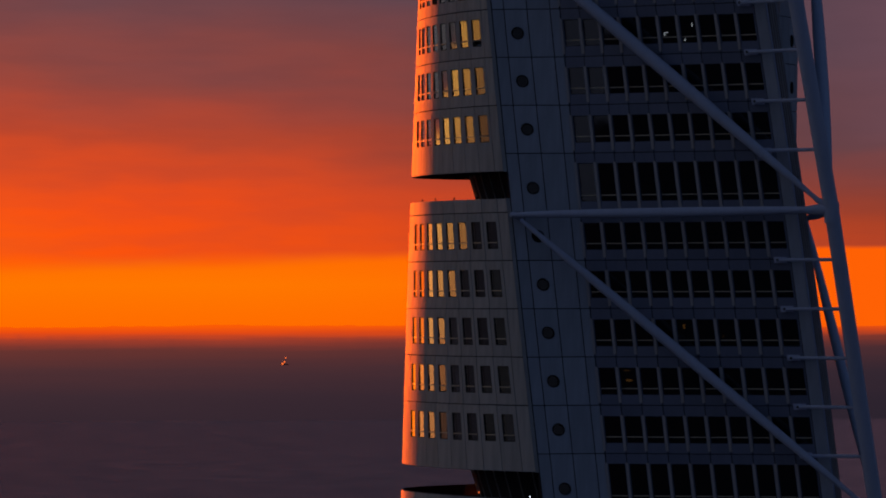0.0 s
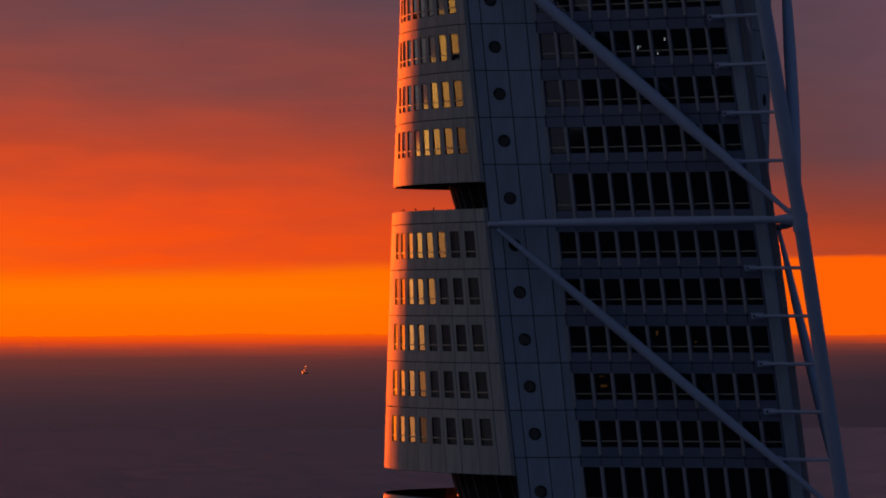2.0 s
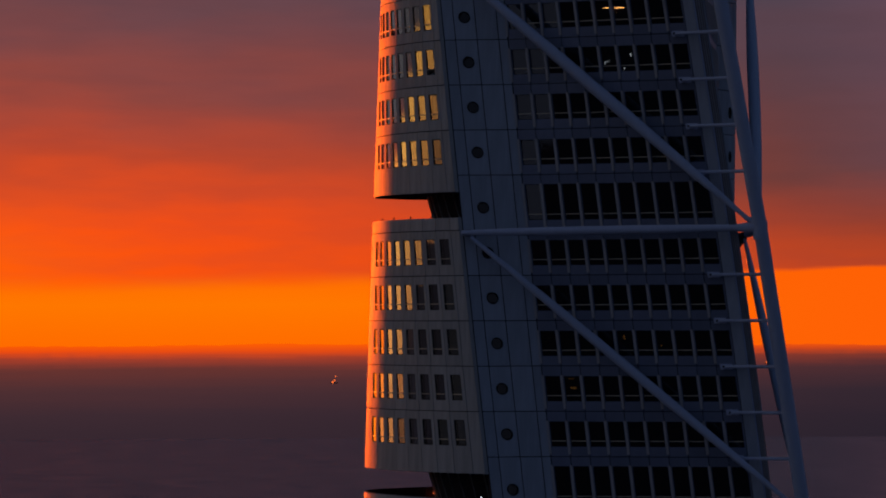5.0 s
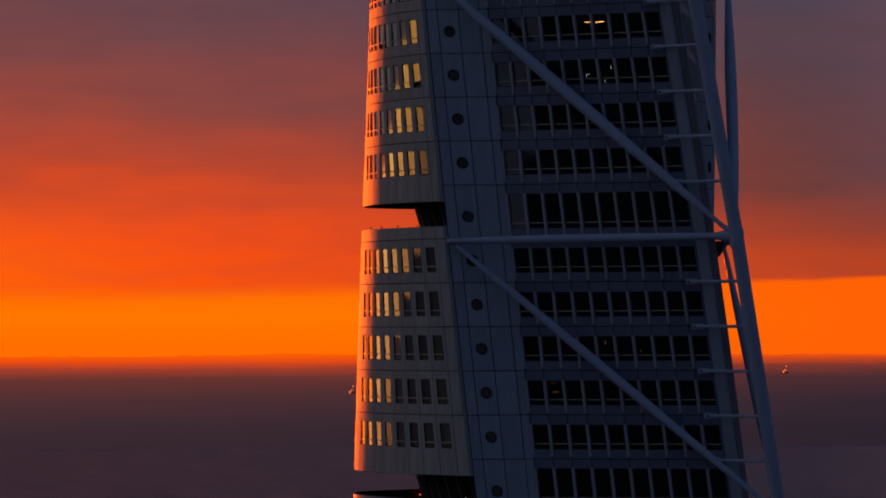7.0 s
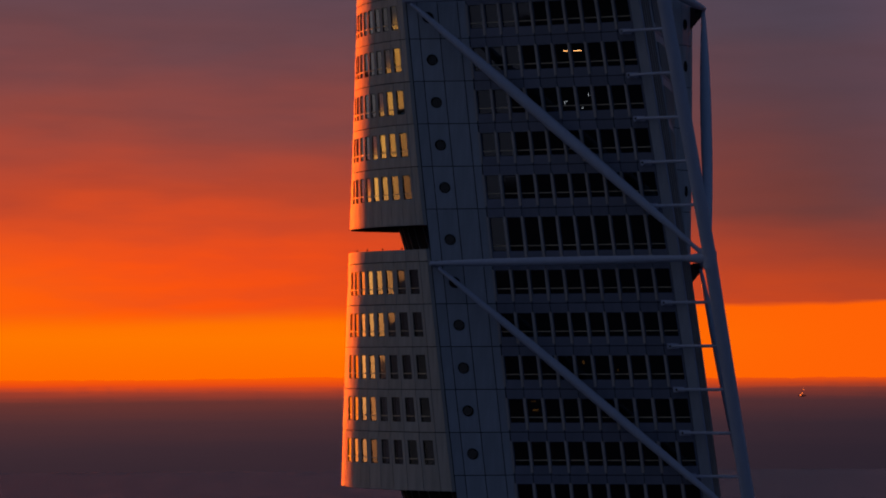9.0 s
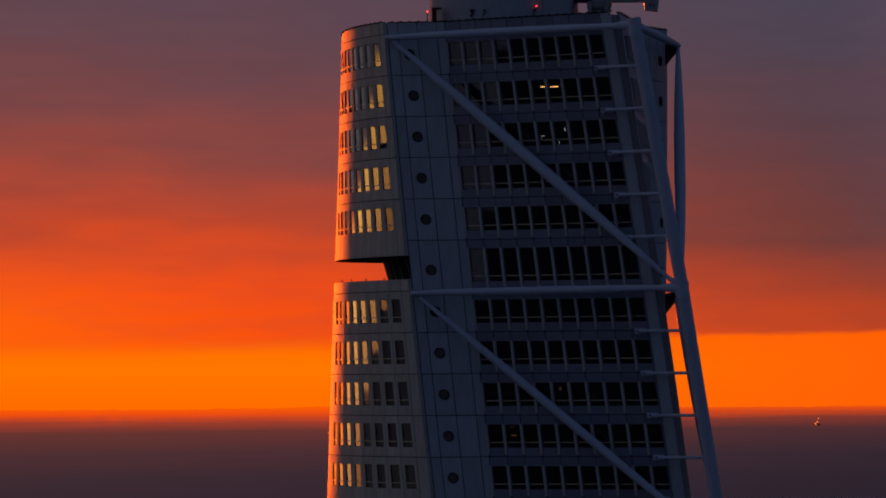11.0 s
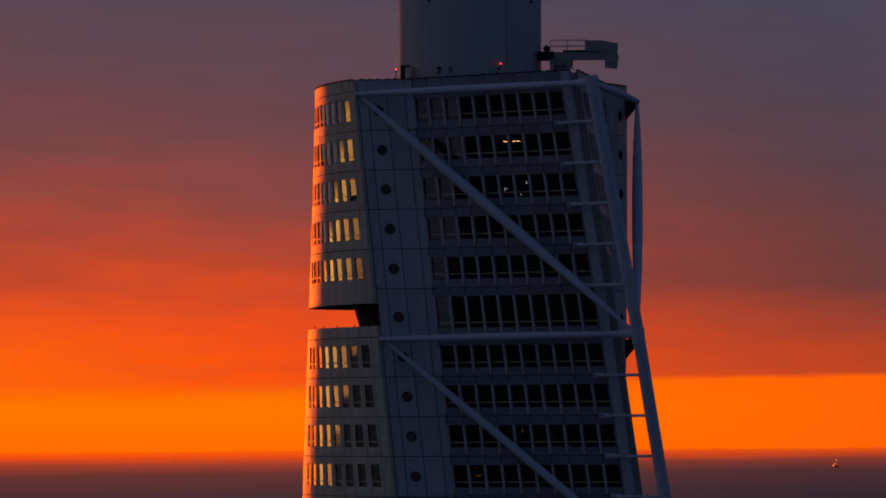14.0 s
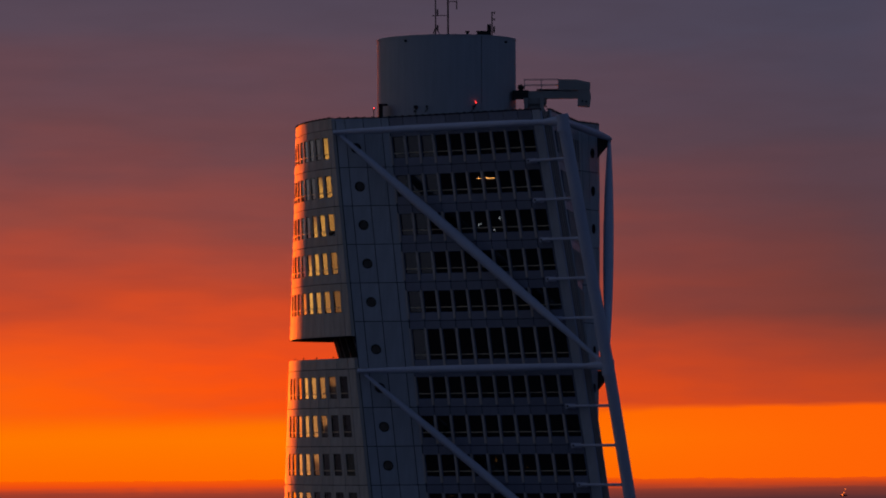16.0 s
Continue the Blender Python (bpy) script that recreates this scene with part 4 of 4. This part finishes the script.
for s in (3.4, 6.6, 9.9, 13.0):
    post = Lump()
    foot = BLOCK.place(s, 161.70, -0.06)
    post.tube([foot, foot + Z * 0.14], [0.06, 0.06], 8)
    post.part("edge_post", DARK, tower, "short dark edge post")

# ---- lights behind the glass ----
def room_light(name, s, z, width, height, mat, label, depth=-0.55, side=NEAR):
    lamp = thing(name, side.place(s, z, depth), label, "lamp", "lit rooms")
    body = Lump()
    body.slab(side, s - width / 2 - 0.03, s + width / 2 + 0.03, z - height / 2 - 0.03, z + height / 2 + 0.03, depth - 0.02, depth - 0.12)
    body.part("housing", DARK, lamp)
    glow_part = Lump()
    glow_part.slab(side, s - width / 2, s + width / 2, z - height / 2, z + height / 2, depth, depth - 0.018)
    glow_part.part("tube", mat, lamp, "glowing diffuser")
    stem = rod([side.place(s, z, depth - 0.07), side.place(s, z, depth - 0.4)], 0.02, 6)
    stem.part("bracket", DARK, lamp)


room_light("strip_light", 11.60, 176.98, 0.42, 0.045, WARM, "warm glowing strip light behind office glass")
room_light("strip_light", 12.66, 176.96, 0.80, 0.05, WARM, "long warm glowing strip light behind office glass")
room_light("desk_screen", 11.10, 173.05, 0.30, 0.035, COOL, "pale glowing screen behind office glass")
room_light("desk_screen", 10.94, 172.94, 0.05, 0.22, COOL, "narrow pale glowing screen edge behind office glass")
room_light("desk_screen", 13.12, 173.50, 0.06, 0.26, COOL, "pale upright glowing screen behind office glass")
room_light("desk_screen", 12.45, 172.50, 0.07, 0.14, COOL, "small pale glowing screen behind office glass")
room_light("table_lamp", 5.48, 149.00, 0.46, 0.16, AMBER, "dim amber lamp behind the glass")
room_light("ceiling_lamp", 5.40, 149.68, 0.40, 0.10, DIM, "faint amber ceiling lamp behind the glass")
room_light("table_lamp", 12.60, 152.12, 0.10, 0.12, AMBER, "small amber lamp behind the glass")
room_light("table_lamp", 9.84, 152.75, 0.16, 0.30, AMBER, "dim amber lamp behind the glass")

room_light("table_lamp", 3.72, MID[44] - 0.38, 0.16, 0.14, AMBER, "dim amber lamp behind the block's glass", -0.3, BLOCK)

# the lower terrace's lights
for place, mat, label in (((-9.66, -9.0, 141.12), BOATLIGHT, "small orange-red terrace light"), ((-6.1, -10.5, 140.84), COOL, "small white terrace light")):
    lamp = thing("terrace_light", (place[0], place[1], 139.95), label, "lamp", "terrace lights")
    rod([(place[0], place[1], 139.9), (place[0], place[1], place[2] - 0.08)], 0.04).part("stand", DARK, lamp)
    bulb = Lump()
    bulb.tube([Vector(place) + Z * h for h in (-0.07, -0.03, 0.03, 0.06)], [0.025, 0.04, 0.04, 0.015], 10)
    bulb.part("bulb", mat, lamp, "glowing bulb", True)


# ---- boats far out ----
def boat(eye, slope, way_x, way_y, label, k):
    """A small lit boat where a line of sight of that slope meets the sea."""
    far = Vector((way_x - eye[0], way_y - eye[1])).normalized()
    d = 1500.0
    while d < 4900:
        p = Vector((eye[0], eye[1])) + d * far
        if water_height(p.length) >= eye[2] + slope * d or p.length > 4440:
            break
        d += 2.0
    z = water_height(p.length)
    ship = thing("boat", (p.x, p.y, z), label, "boat", "boats at sea")
    hull = Lump()
    outline = [(-4.0, 0.7), (-3.4, 1.2), (1.5, 1.3), (3.6, 0.7), (4.8, 0.0), (3.6, -0.7), (1.5, -1.3), (-3.4, -1.2), (-4.0, -0.7)]
    n = len(outline)
    for h, w in ((-0.3, 0.75), (0.5, 0.95), (1.3, 1.05)):
        hull.v += [Vector((p.x + k * a * w, p.y + k * b * w, z + k * h)) for a, b in outline]
    hull.f = [tuple(range(n)), tuple(range(2 * n, 3 * n))]
    for i in range(2):
        hull.f += [(i * n + q, i * n + (q + 1) % n, (i + 1) * n + (q + 1) % n, (i + 1) * n + q) for q in range(n)]
    hull.part("hull", DARK, ship)
    block_of((p.x - 0.6 * k, p.y, z + 2.0 * k), (2.6 * k, 1.6 * k, 1.5 * k)).part("cabin", DARK, ship)
    rod([(p.x, p.y, z + 2.6 * k), (p.x + 0.3, p.y, z + 8.6 * k)], 0.08 * k).part("mast", DARK, ship)
    for dx, h, r in ((-1.6, 1.6, 1.3), (0.4, 3.8, 1.0), (1.8, 8.2, 0.9)):
        lamp = Lump()
        c = Vector((p.x + k * dx, p.y - 1.0 * k, z + k * h))
        lamp.tube([c + Z * r * k * q for q in (-1, -0.6, 0, 0.6, 1)], [0.1, r * k * 0.8, r * k, r * k * 0.8, 0.1], 10)
        lamp.part("deck_light", BOATLIGHT, ship, "glowing orange deck light", True)
        rod([c, (p.x + k * dx * 0.3, p.y, c.z)], 0.08).part("lamp_arm", DARK, ship)


boat((-8.0, -342.0, 155.0), -0.01558, -174.1, 4000.0, "small boat with glowing orange deck lights at sea", 0.8)
boat((2.4, -374.3, 154.0), -0.0112, 234.8, 4000.0, "distant boat with faint orange lights at sea", 0.8)
